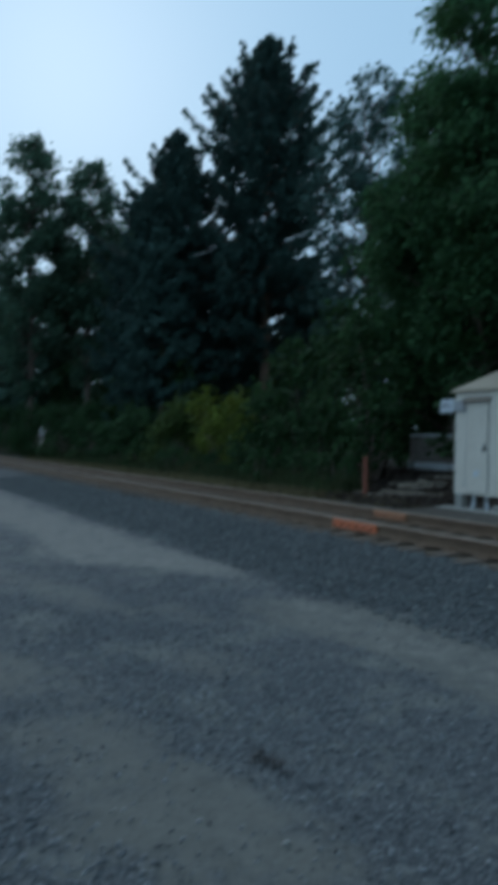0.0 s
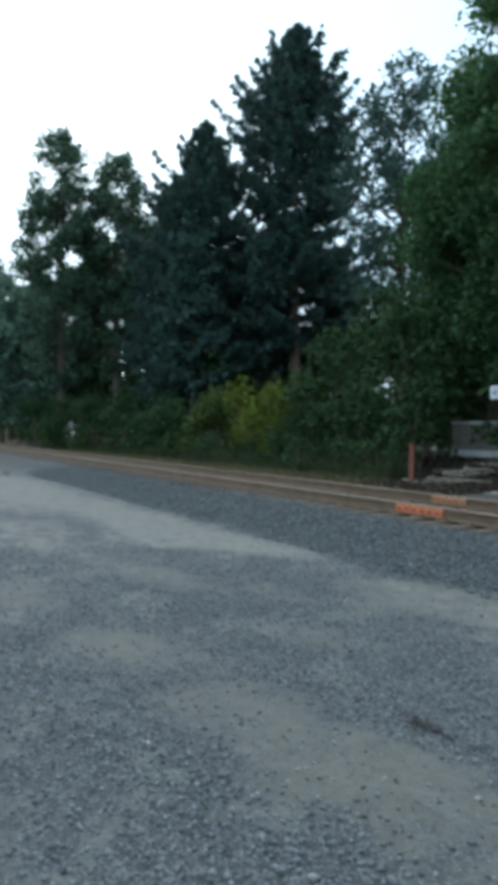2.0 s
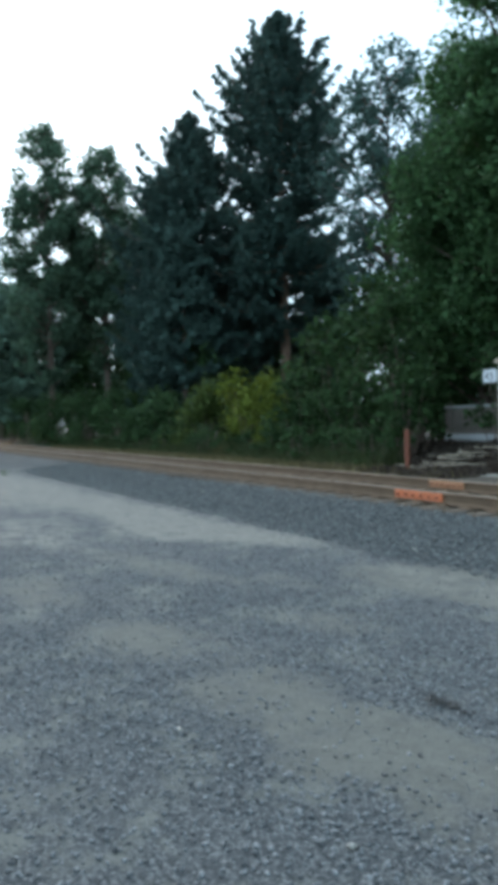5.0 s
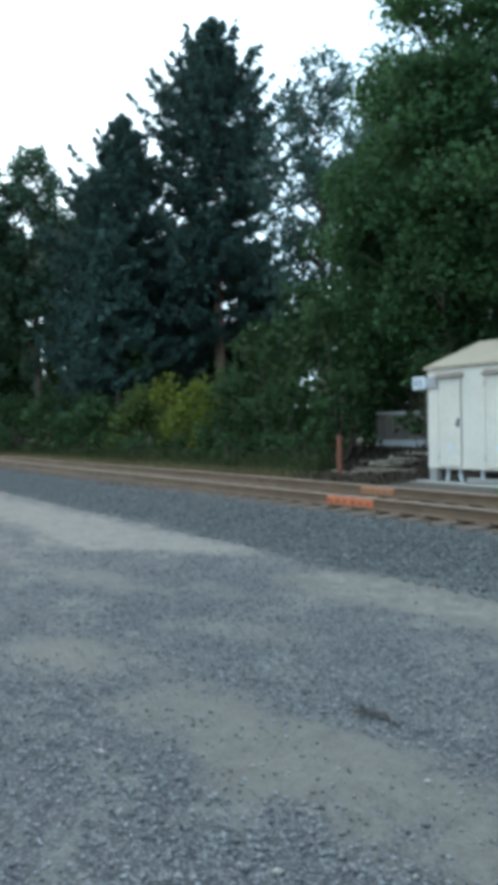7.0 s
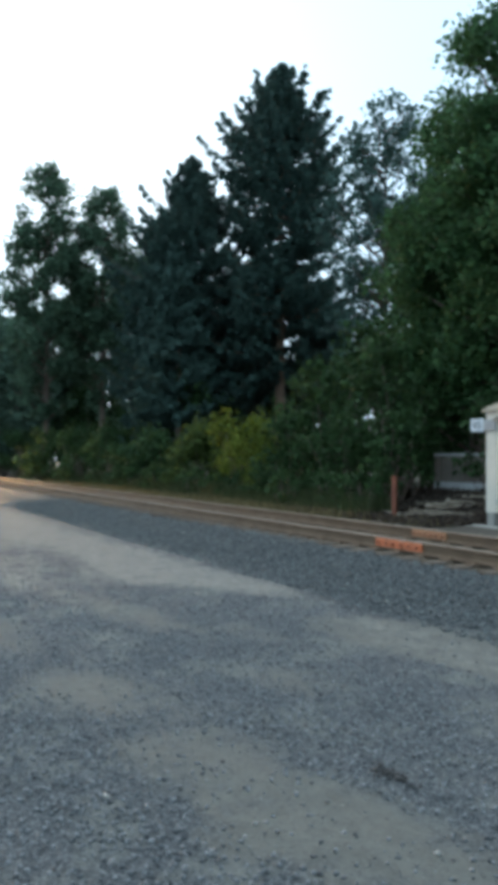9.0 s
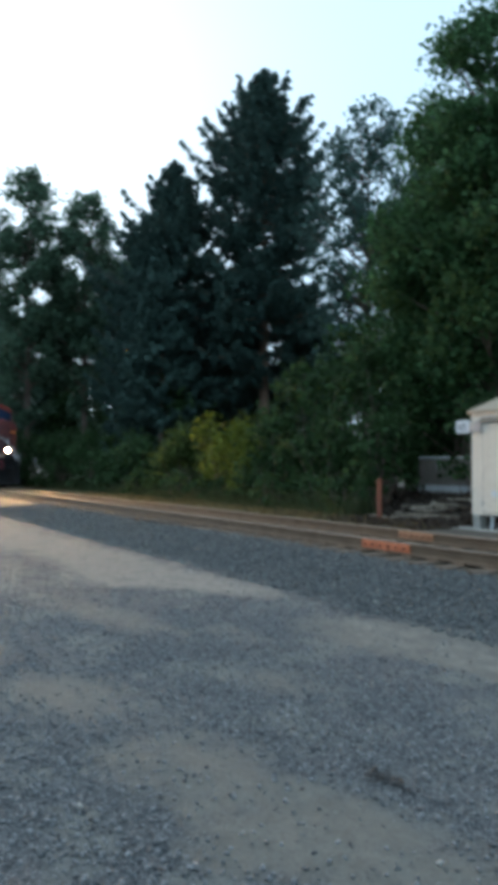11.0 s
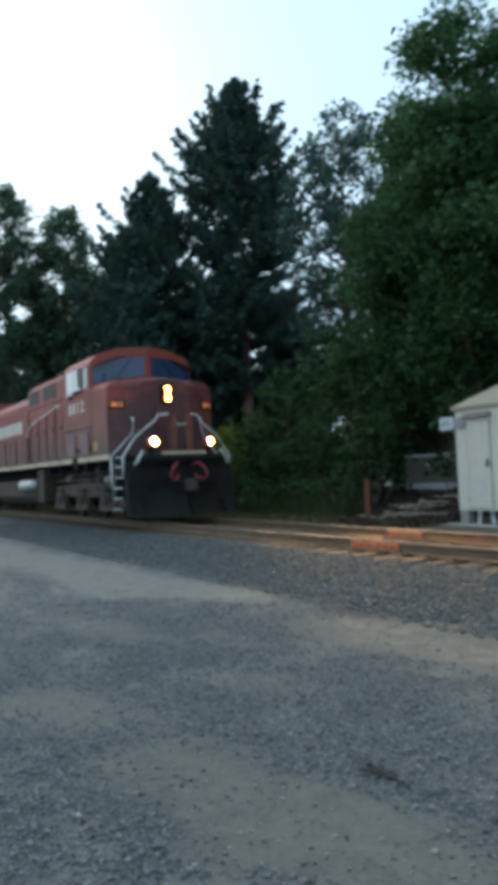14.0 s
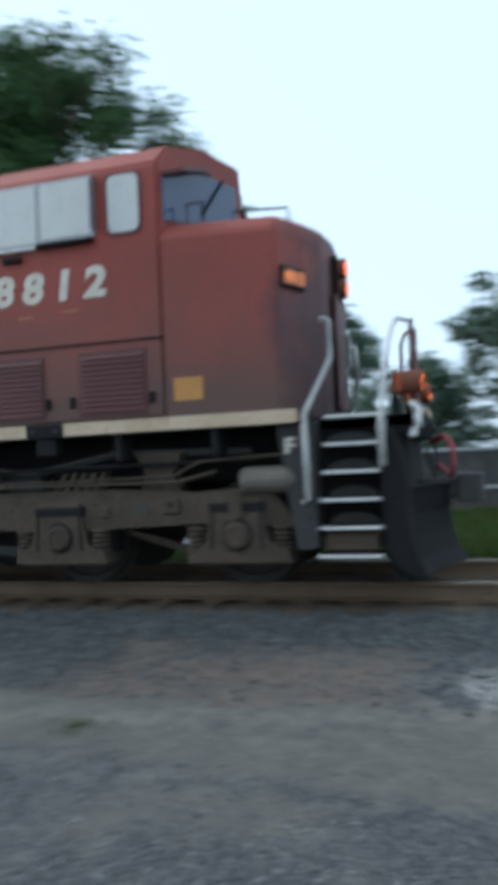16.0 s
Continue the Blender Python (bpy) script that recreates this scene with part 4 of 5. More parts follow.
def build_undergrowth():
    bush((-24.2, 13.3, 0.05), 1.6, 1.2, 3.7, YELLOW_GREEN, "yellow-green bush at the edge of the wood", 90, 0.1, 420, 26)
    bush((-28.2, 13.5, 0.05), 1.8, 1.3, 2.9, OLIVE, "olive-green bush at the edge of the wood", 91, 0.11, 330, 24)
    bush((-32.7, 13.6, 0.05), 2.0, 1.4, 2.8, SHRUB, "low green bush at the edge of the wood", 92, 0.12, 260)
    rng = random.Random(17)
    spots = [(-21.2, 13.7, 1.6, 3.1), (-18.8, 13.9, 1.6, 3.5), (-16.4, 14.1, 1.3, 3.0), (-21.0, 15.0, 2.2, 5.2), (-18.0, 15.6, 2.2, 5.6), (-25, 15.0, 2.2, 2.7), (-29, 15.2, 2.2, 2.7), (-34.5, 13.4, 2.2, 3.0), (-38.5, 13.0, 2.2, 3.2), (-43, 12.8, 2.4, 3.4), (-48, 12.0, 2.4, 3.4), (-54, 11.8, 2.6, 3.6), (-61, 11.6, 2.8, 3.8),
             (-22.5, 18.5, 2.6, 7.0), (-27.5, 18.8, 2.0, 3.0), (-19.0, 19.5, 2.6, 7.5), (-28.8, 22.4, 2.6, 7.5), (-36.5, 17, 2.6, 6.5), (-14.2, 15.6, 1.2, 3.6), (-13.2, 17.8, 1.8, 4.8), (-24.5, 26, 3.2, 9.5), (-31.5, 27, 3.2, 9.0), (-19, 26, 3.2, 9.0), (-41, 24, 3.2, 9.0), (-14, 24, 3.0, 7.5), (-9, 23.5, 2.2, 4.8), (-49, 21, 3.2, 9.0), (-56, 17, 3.2, 7.5), (-11.4, 20.2, 2.0, 5.6), (-13.6, 20.6, 2.0, 5.4), (-9.4, 21.0, 1.3, 4.2)]
    for i, (x, y, r, h) in enumerate(spots):
        big = h > 4.5
        bush((x, y, 0.08), r, r * 0.8, h, SHRUB, "tall dark green thicket in the shade of the trees" if big else "low dark green bush beside the track", 100 + i, 0.17 if big else 0.11, 85 if big else 210, 26 if big else 22)
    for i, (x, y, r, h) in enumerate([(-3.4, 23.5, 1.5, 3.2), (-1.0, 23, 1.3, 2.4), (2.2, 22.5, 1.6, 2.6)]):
        bush((x, y, 0.0), r, r, h, HAZE_LEAF, "green garden shrub behind the fence", 140 + i, 0.13, 180, 18, "garden shrubs")
    for i, x in enumerate((-15.9, -17.6, -19.3, -21.4, -23.2, -25.8, -28.0, -30.4, -33.0, -36.0)):
        bush((x, 12.45 + 0.25 * math.sin(i * 2.3), 0.0), 0.95 + 0.15 * math.sin(i * 1.7), 0.6, 1.25 + 0.35 * math.sin(i * 3.1), SHRUB, "low leafy scrub at the foot of the bushes", 160 + i, 0.085, 420, 14)
    # the wood behind, closed up low down
    wr = np.random.default_rng(66)
    cs, rs_ = [], []
    for k in range(330):
        x = -100 + 92 * wr.random()
        cs.append((x, 29 + 9 * wr.random(), wr.uniform(0.5, 8.2) + 1.2 * math.sin(x * 0.5)))
        rs_.append(wr.uniform(1.0, 1.9))
    for k in range(110):
        x = -125 + 70 * wr.random()
        cs.append((x, 13.5 + 12 * wr.random(), wr.uniform(0.5, 6.0)))
        rs_.append(wr.uniform(1.0, 1.8))
    tagged(mesh_part("far_wood", leaf_mesh("far_wood", clump_points(wr, cs, rs_, 55, 0.9, 0.3), 0.32, wr, 0.2), SHRUB), "dark wood closing the view behind the first trees", "wood", kind="stuff")
    # grass and dry weeds
    rs = np.random.default_rng(77)

    def blades(name, x, y, hgt, material, label):
        n = len(x)
        a = rs.uniform(0, 6.28, n)
        z = height(x, y)
        w = 0.012 + 0.01 * rs.random(n)
        p = np.stack([x, y, z - 0.02], -1)
        d = np.stack([np.cos(a) * w, np.sin(a) * w, 0 * a], -1)
        tip = p + np.stack([rs.normal(0, 0.35, n) * hgt, rs.normal(0, 0.35, n) * hgt, hgt], -1)
        co = np.stack([p - d, p + d, tip], 1).reshape(-1, 3)
        tagged(mesh_part(name, raw_mesh(name, co, np.arange(3 * n).reshape(n, 3), 3), material), label, "grass", kind="stuff")
    n = 9000
    x, y = rs.uniform(-45, -11.8, n), 10.9 + 1.3 * rs.random(n) ** 1.4
    keep = (x < -14.8) | (rs.random(n) < 0.12)
    n = 30000
    wx, wy = rs.uniform(-48, -15.2, n), 11.5 + 1.6 * rs.random(n) ** 0.8
    blades("verge_weeds", wx, wy, rs.uniform(0.15, 0.75, n) * np.clip(wy - 11.2, 0.25, 1), WEED, "rank green weeds along the foot of the bushes")
    blades("dry_grass", x[keep], y[keep], rs.uniform(0.06, 0.3, keep.sum()), DRY, "dry straw-coloured grass along the far side of the track")
    n = 34000
    blades("garden_grass", rs.uniform(-8.5, 12, n), 10.9 + 9 * rs.random(n) ** 1.3, rs.uniform(0.08, 0.3, n), GRASS, "green grass between the track and the fence")
    n = 5000
    blades("verge_grass", rs.uniform(-40, -23.5, n), 3.0 + rs.normal(0, 0.6, n), rs.uniform(0.04, 0.14, n), GRASS, "patch of short green grass on the yard")
    n = 9000
    x, y = rs.uniform(-18, -11.9, n), 11.2 + 4.4 * rs.random(n)
    lit = np.stack([x, y, height(x, y) + 0.01 + 0.12 * rs.random(n) ** 3], -1)
    tagged(mesh_part("leaf_litter", leaf_mesh("leaf_litter", lit, 0.07, rs, 0.75), LITTER), "dead brown leaves and bark strewn on the soil", "leaf litter", kind="stuff")
    n = 110
    blades("weed", -2.36 + rs.normal(0, 0.09, n), 4.33 + rs.normal(0, 0.06, n), rs.uniform(0.02, 0.06, n), GRASS, "small green weed growing in the gravel")


build_undergrowth()


# ------------------------------------------------------------ locomotives
def hood_unit(label, body, dark_body, roof, lead):
    """A six-axle diesel; x forward from the front of its platform, y across, z up from the rails."""
    L = thing("locomotive", (0, D, ZR), label, "locomotive")
    # underframe, platform and side sill
    bm = box(BM(), -21.9, -0.7, 1.05, -0.2, 0.7, 1.56, 0.02)
    part("underframe", bm, FRAME, L)
    part("platform", box(BM(), -21.9, -1.52, 1.56, -1.0, 1.52, 1.7, 0.01), FRAME, L)
    part("front_platform", box(BM(), -1.0, -1.1, 1.5, -0.02, 1.1, 1.62, 0.01), FRAME, L)
    for a, b in ((-3.5, -2.33), (-2.32, -1.05), (-4.9, -3.75), (-7.4, -5.0), (-11.0, -7.5), (-14.6, -11.1), (-18.2, -14.7), (-21.8, -18.3)):
        for s in (-1, 1):
            part("sill_stripe", box(BM(), a, s * 1.524, 1.575, b, s * 1.536, 1.70), STRIPE, L, "cream stripe along the sill")
    # cab and short nose
    def cab_front(y):
        return -2.34 + 0.4 * (1 - abs(y) / 1.49)
    bm = BM()
    sect = [(-1.49, 1.7), (0, 1.7), (1.49, 1.7), (1.49, 4.2), (1.3, 4.42), (0.7, 4.6), (0, 4.63), (-0.7, 4.6), (-1.3, 4.42), (-1.49, 4.2)]
    back = [bm.verts.new((-4.66, y, z)) for y, z in sect]
    front = [bm.verts.new((cab_front(y), y, z)) for y, z in sect]
    for k in range(10):
        bm.faces.new((back[k], back[(k + 1) % 10], front[(k + 1) % 10], front[k]))
    bm.faces.new(back)
    bm.faces.new([front[k] for k in (1, 2, 3, 4, 5, 6)])
    bm.faces.new([front[k] for k in (1, 6, 7, 8, 9, 0)])
    bmesh.ops.bevel(bm, geom=bm.edges[:], offset=0.03, segments=2, affect="EDGES")
    cab = part("cab", bm, body, L, "full-width cab with an angled front")
    bm = BM()
    rings = []
    for x, top, half, crown in ((-2.36, 3.6, 1.49, 0.2), (-1.2, 3.55, 1.49, 0.13), (-1.02, 3.57, 1.05, 0.09), (-0.9, 3.57, 0.7, 0.05)):
        rings.append([bm.verts.new(v) for v in ((x, -half, 1.62), (x, -half, top - 0.14), (x, -half + 0.12, top), (x, 0, top + crown), (x, half - 0.12, top), (x, half, top - 0.14), (x, half, 1.62))])
    for a, b in zip(rings, rings[1:]):
        for i in range(7):
            bm.faces.new((a[i], a[(i + 1) % 7], b[(i + 1) % 7], b[i]))
    bm.faces.new(rings[0])
    bm.faces.new(rings[-1])
    bmesh.ops.bevel(bm, geom=[e for e in bm.edges if e.is_manifold], offset=0.03, segments=1, affect="EDGES")
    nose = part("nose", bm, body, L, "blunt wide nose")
    for s in (-1, 1):
        bm = BM()
        pts = [(s * 0.1, 3.84), (s * 1.43, 3.64), (s * 1.43, 4.07), (s * 0.8, 4.3), (s * 0.1, 4.36)]
        va = [bm.verts.new((cab_front(y) + 0.004, y, z)) for y, z in pts]
        vb = [bm.verts.new((cab_front(y) + 0.02, y, z)) for y, z in pts]
        bm.faces.new(va)
        bm.faces.new(vb[::-1])
        for i in range(5):
            bm.faces.new((va[i], va[(i + 1) % 5], vb[(i + 1) % 5], vb[i]))
        w = part("windshield", bm, GLASS, L, "dark windshield pane, reflected sky blue in its colour")
        part("wiper", tube(BM(), [(cab_front(0.4) + 0.04, s * 0.4, 4.34), (cab_front(0.8) + 0.04, s * 0.8, 3.86)], 0.012, 5), FRAME, w)
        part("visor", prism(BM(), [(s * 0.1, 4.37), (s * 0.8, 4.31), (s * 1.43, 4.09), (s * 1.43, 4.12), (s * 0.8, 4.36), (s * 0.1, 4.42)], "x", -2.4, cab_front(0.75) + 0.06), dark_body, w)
    # side windows
    for s in (-1, 1):
        y = s * 1.49
        c, d = -2.705, 3.835
        def pane_shape(hw, hz, r):
            return [(c + sx * (hw - r) + r * math.cos(q), d + sz * (hz - r) + r * math.sin(q)) for sx, sz, q0 in ((1, 1, 0), (-1, 1, 90), (-1, -1, 180), (1, -1, 270)) for q in (radians(q0), radians(q0 + 30), radians(q0 + 60), radians(q0 + 90))]
        f = part("window_frame", prism(BM(), pane_shape(0.19, 0.31, 0.08), "y", y - s * 0.002, y + s * 0.014), dark_body, cab)
        part("pane", prism(BM(), pane_shape(0.165, 0.285, 0.07), "y", y + s * 0.01, y + s * 0.02), SKY_PANE, f, "pale rounded pane")
        for a, b, z0, z1, m in ((-4.28, -3.68, 3.56, 4.14, SKY_PANE), (-3.62, -3.06, 3.58, 4.14, SKY_PANE)):
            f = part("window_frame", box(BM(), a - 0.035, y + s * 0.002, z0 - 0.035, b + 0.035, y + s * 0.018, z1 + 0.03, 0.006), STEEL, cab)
            part("pane", box(BM(), a, y + s * 0.016, z0, b, y + s * 0.024, z1, 0.003), m, f, "pane coloured pale like reflected sky")
        part("armrest", box(BM(), -3.66, y, 3.49, -3.04, y + s * 0.08, 3.535, 0.01), FRAME, cab)
        part("window_rail", box(BM(), -4.3, y, 3.49, -3.68, y + s * 0.05, 3.52, 0.006), SILVER, cab)
        part("mirror_bracket", box(BM(), -4.08, y, 3.38, -3.86, y + s * 0.05, 3.45, 0.015), FRAME, cab)
        part("wind_deflector", box(BM(), -3.02, y, 3.6, -3.0, y + s * 0.13, 4.12), STEEL, cab)
        part("belt_seam", box(BM(), -4.64, y - s * 0.002, 2.47, -2.34, y + s * 0.012, 2.49), FRAME, cab)
        for a, b in ((-4.36, -3.68), (-3.24, -2.56)):
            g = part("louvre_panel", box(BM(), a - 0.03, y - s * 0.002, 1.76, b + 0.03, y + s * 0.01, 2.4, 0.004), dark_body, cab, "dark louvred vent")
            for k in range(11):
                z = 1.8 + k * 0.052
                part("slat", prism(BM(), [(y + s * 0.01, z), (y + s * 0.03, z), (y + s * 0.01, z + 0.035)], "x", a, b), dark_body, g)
        for a in (-3.62, -3.34, -2.48):
            part("latch", box(BM(), a - 0.03, y, 1.85, a + 0.03, y + s * 0.03, 1.96, 0.008), FRAME, cab)
        part("yellow_plate", box(BM(), -2.25, y + s * 0.001, 1.85, -1.96, y + s * 0.006, 2.07), YELLOW, nose, "faded yellow warning plate")
        if lead:
            m = pose(-4.22, y - 0.002, 2.96, 90, 0, 0) if s < 0 else pose(-2.9, y + 0.002, 2.96, 90, 0, 180)
            for k, d in enumerate("8812"):
                lettering("number_digit", d, 0.41, NUMBER, cab, m @ Matrix.Translation((k * 0.345 + (0.075 if d == "1" else 0), 0, 0)), 0.004, 0.12, "worn white painted digit", 0.13 if d == "1" else 0.26, 0.018)
            part("builder_plate", box(BM(), -3.43, y, 2.825, -3.25, y + s * 0.004, 2.838), YELLOW, cab)
            part("small_mark", box(BM(), -3.92, y, 2.8, -3.76, y + s * 0.004, 2.812), YELLOW, cab)
    # roof details
    for pts in ([(-2.15, -1.2, 3.6), (-2.15, -1.2, 3.84), (-1.98, -1.2, 3.84), (-1.98, -1.2, 3.6)], [(-1.7, -1.2, 3.56), (-1.66, -1.2, 3.7), (-1.14, -1.15, 3.68), (-1.1, -1.15, 3.5)], [(-2.6, -1.2, 4.45), (-2.5, -1.2, 4.53), (-2.35, -1.2, 4.45)]):
        part("grab_iron", tube(BM(), pts, 0.014, 5), FRAME, nose)
        part("grab_iron", tube(BM(), [(x, -y, z) for x, y, z in pts], 0.014, 5), FRAME, nose)
    for x in (-3.3, -4.1):
        part("horn_base", box(BM(), x, -0.2, 4.58, x + 0.25, 0.2, 4.72, 0.03), dark_body, cab)
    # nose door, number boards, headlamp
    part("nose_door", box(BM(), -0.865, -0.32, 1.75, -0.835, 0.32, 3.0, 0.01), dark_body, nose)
    part("door_handle", tube(BM(), [(-0.84, 0.2, 2.2), (-0.78, 0.2, 2.25), (-0.78, 0.2, 2.6), (-0.84, 0.2, 2.65)], 0.014, 6), SILVER, nose)
    for s in (-1, 1):
        turn = Matrix.Translation((-1.095, s * 1.26, 2.96)) @ Matrix.Rotation(radians(s * 24.4), 4, "Z")
        bm = box(BM(), -0.03, -0.19, -0.105, 0.025, 0.19, 0.105, 0.01)
        bm.transform(turn)
        q = part("number_board", bm, FRAME, nose)
        bm = box(BM(), 0.022, -0.165, -0.08, 0.032, 0.165, 0.08)
        bm.transform(turn)
        part("lit_board", bm, MARKER if lead else GLASS, q, "glowing amber number board" if lead else "dark number board")
        if lead:
            lettering("board_number", "8812", 0.15, NUMBER_GLOW, q, turn @ Matrix.Translation((0.034, -0.145, -0.052)) @ pose(0, 0, 0, 90, 0, 90), 0.002, 0, "", 0.29, 0.004)
    hb = part("headlamp_box", box(BM(), -0.88, -0.16, 2.94, -0.83, 0.16, 3.46, 0.02), FRAME, nose)
    for z in (3.1, 3.32):
        lamp(hb, (-0.78, 0, z), 0.085, lead)
    # front platform: ditch lamps, railing, plow, coupler, hoses
    for s in (-1, 1):
        d = part("ditch_lamp", box(BM(), -0.26, s * 0.77 - 0.12, 1.82, -0.185, s * 0.77 + 0.12, 2.06, 0.02), RUST, L, "red-brown ditch lamp housing")
        lamp(d, (0.02, s * 0.77, 1.94), 0.085, lead)
        part("lamp_bracket", box(BM(), -0.25, s * 0.77 - 0.05, 1.6, -0.19, s * 0.77 + 0.05, 1.84), FRAME, d)
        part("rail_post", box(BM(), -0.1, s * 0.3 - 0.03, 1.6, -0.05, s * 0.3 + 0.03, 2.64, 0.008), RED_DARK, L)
        part("end_plate", box(BM(), -0.08, s * 0.3 - (0.16 if s > 0 else 0.0), 1.75, -0.06, s * 0.3 + (0.16 if s < 0 else 0.0), 2.6, 0.006), RUST, L, "rust-red end plate of the railing")
        part("railing", tube(BM(), [(-0.1, s * 0.28, 2.63), (-0.2, s * 0.55, 2.62), (-0.25, s * 0.6, 2.5), (-0.29, s * 1.14, 2.08), (-0.31, s * 1.47, 1.61), (-0.31, s * 1.48, 1.14)], 0.024, 7), SILVER, L, "silver handrail beside the steps", True)
        part("railing", tube(BM(), [(-1.05, s * 1.44, 0.84), (-0.99, s * 1.5, 0.87), (-1.0, s * 1.5, 1.64), (-0.81, s * 0.98, 2.22), (-0.82, s * 0.95, 2.58), (-0.9, s * 0.98, 2.61)], 0.024, 7), SILVER, L, "silver handrail beside the steps", True)
        part("step_panel", prism(BM(), [(-1.28, 1.56), (-0.93, 1.6), (-0.93, 0.42), (-1.12, 0.4)], "y", s * 1.08, s * 1.43), SIDE_GREY, L)
        for z in (0.7, 1.1, 1.48):
            part("panel_rivet", lathe(BM(), [(0.014, 0), (0.014, s * 0.008)], (-1.0, s * 1.43, z), "y", 8), FRAME, L)
        part("step_back", box(BM(), -0.95, s * 1.06, 0.38, -0.32, s * 1.1, 1.6), FRAME, L)
        for k in range(6):
            z = 0.36 + k * 0.252
            in_ = 0.04 * k
            t = part("step", box(BM(), -0.92 + 0.02 * k, s * 1.1, z - 0.03, -0.34, s * (1.5 - in_ * 0.3), z, 0.004), FRAME, L)
            part("step_edge", box(BM(), -0.92 + 0.02 * k, s * (1.5 - in_ * 0.3), z - 0.022, -0.34, s * (1.515 - in_ * 0.3), z + 0.006), SILVER, t, "worn silver tread edge")
        part("sand_trap", box(BM(), -0.88, s * 1.1, 0.38, -0.38, s * 1.4, 0.55, 0.02), TRUCK, L, "dusty tan box behind the lowest step")
        for k in range(1, 5):
            arch = [(-0.62 + 0.24 * math.cos(radians(q)), 0.37 + k * 0.252 + 0.1 * math.sin(radians(q))) for q in range(0, 181, 30)]
            part("riser_plate", prism(BM(), arch, "y", s * 1.1, s * 1.2), DARK, L)
        part("pilot_side", prism(BM(), [(-0.33, 1.5), (-0.33, 0.42), (-0.26, 0.27), (-0.1, 0.16), (0.06, 0.13), (-0.03, 0.3), (-0.1, 0.52), (-0.12, 0.78), (-0.1, 1.0), (-0.14, 1.25), (-0.24, 1.5)], "y", s * 1.1, s * 1.44, 0.01), FRAME, L)
        part("hose", tube(BM(), [(0.06, s * 0.2, 1.35), (0.2, s * 0.28, 1.42), (0.28, s * 0.42, 1.3), (0.28, s * 0.5, 1.12), (0.25, s * 0.42, 1.0), (0.22, s * 0.28, 1.02), (0.12, s * 0.22, 1.12)], 0.028, 7), HOSE, L, "red rubber air hose", True)
        part("uncoupling_lever", tube(BM(), [(0.08, s * 0.25, 1.0), (0.12, s * 0.9, 1.05), (0.05, s * 1.35, 1.3), (-0.02, s * 1.42, 1.55)], 0.016, 6), FRAME, L)
        part("corner_grab", tube(BM(), [(-0.06, s * 1.28, 1.4), (0.0, s * 1.22, 1.5), (0.0, s * 1.12, 1.66), (-0.06, s * 1.06, 1.72)], 0.03, 7), SILVER, L)
    part("safety_chain", tube(BM(), [(-0.08, -0.3, 2.5), (-0.07, -0.1, 2.38), (-0.07, 0.1, 2.38), (-0.08, 0.3, 2.5)], 0.012, 6), SILVER, L)
    part("pale_ledge", box(BM(), 0.02, -0.6, 1.63, 0.06, 0.6, 1.7, 0.008), STRIPE, L, "pale edge of the front platform")
    part("anticlimber", prism(BM(), [(-0.3, 1.4), (-0.3, 1.62), (0.06, 1.62), (0.1, 1.52), (0.0, 1.4)], "y", -1.1, 1.1, 0.01), FRAME, L)
    bm = BM()
    for s in (-1, 1):
        prof = [(0.0, 0.13), (0.14, 0.13), (0.04, 0.27), (-0.02, 0.45), (-0.04, 0.66), (0.0, 0.86), (0.03, 0.93), (-0.03, 0.95), (-0.09, 0.8), (-0.11, 0.6), (-0.09, 0.4), (-0.05, 0.25)]
        lo = [bm.verts.new((x + 0.26, s * 0.02, z)) for x, z in prof]
        hi = [bm.verts.new((x - 0.24, s * 1.36, z)) for x, z in prof]
        bm.faces.new(lo)
        bm.faces.new(hi)
        for i in range(12):
            bm.faces.new((lo[i], lo[(i + 1) % 12], hi[(i + 1) % 12], hi[i]))
    part("snow_plow", bm, FRAME, L, "black curved snow plow")
    part("pilot_plate", box(BM(), -0.3, -1.1, 0.4, -0.1, 1.1, 1.45, 0.02), FRAME, L)
    c = part("coupler", box(BM(), -0.2, -0.11, 0.76, 0.35, 0.11, 0.98, 0.03), DARK, L)
    part("coupler_jaw", prism(BM(), [(0.3, -0.16), (0.55, -0.14), (0.58, -0.02), (0.45, 0.02), (0.45, 0.16), (0.3, 0.16)], "z", 0.72, 1.02, 0.02), DARK, c)
    part("rear_coupler", box(BM(), -22.4, -0.11, 0.76, -21.8, 0.11, 0.98, 0.03), RUST, L)
    # equipment cabinet behind the cab
    eq = part("equipment_cabinet", prism(BM(), [(-1.47, 1.7), (1.47, 1.7), (1.47, 4.1), (1.25, 4.3), (-1.25, 4.3), (-1.47, 4.1)], "x", -8.5, -4.68, 0.02), body, L)
    part("cabinet_roof", prism(BM(), [(-1.3, 4.29), (1.3, 4.29), (0.8, 4.42), (-0.8, 4.42)], "x", -8.5, -4.7), roof, eq)
    for s in (-1, 1):
        for a, b in ((-8.35, -7.3), (-6.75, -6.15), (-6.05, -5.45)):
            g = part("intake_grille", box(BM(), a, s * 1.465, 3.62, b, s * 1.485, 4.06, 0.005), DARK, eq, "dark intake opening")
            part("grille_frame", box(BM(), a - 0.05, s * 1.46, 3.55, b + 0.05, s * 1.478, 4.1), body, g)
        for a in (-8.2, -7.35, -6.5, -5.65):
            w = part("access_door", box(BM(), a, s * 1.468, 1.95, a + 0.78, s * 1.482, 3.45, 0.006), body, eq)
            part("latch", box(BM(), a + 0.68, s * 1.48, 2.6, a + 0.74, s * 1.5, 2.72), FRAME, w)
        part("seam", box(BM(), -8.48, s * 1.466, 3.47, -4.7, s * 1.476, 3.5), FRAME, eq)
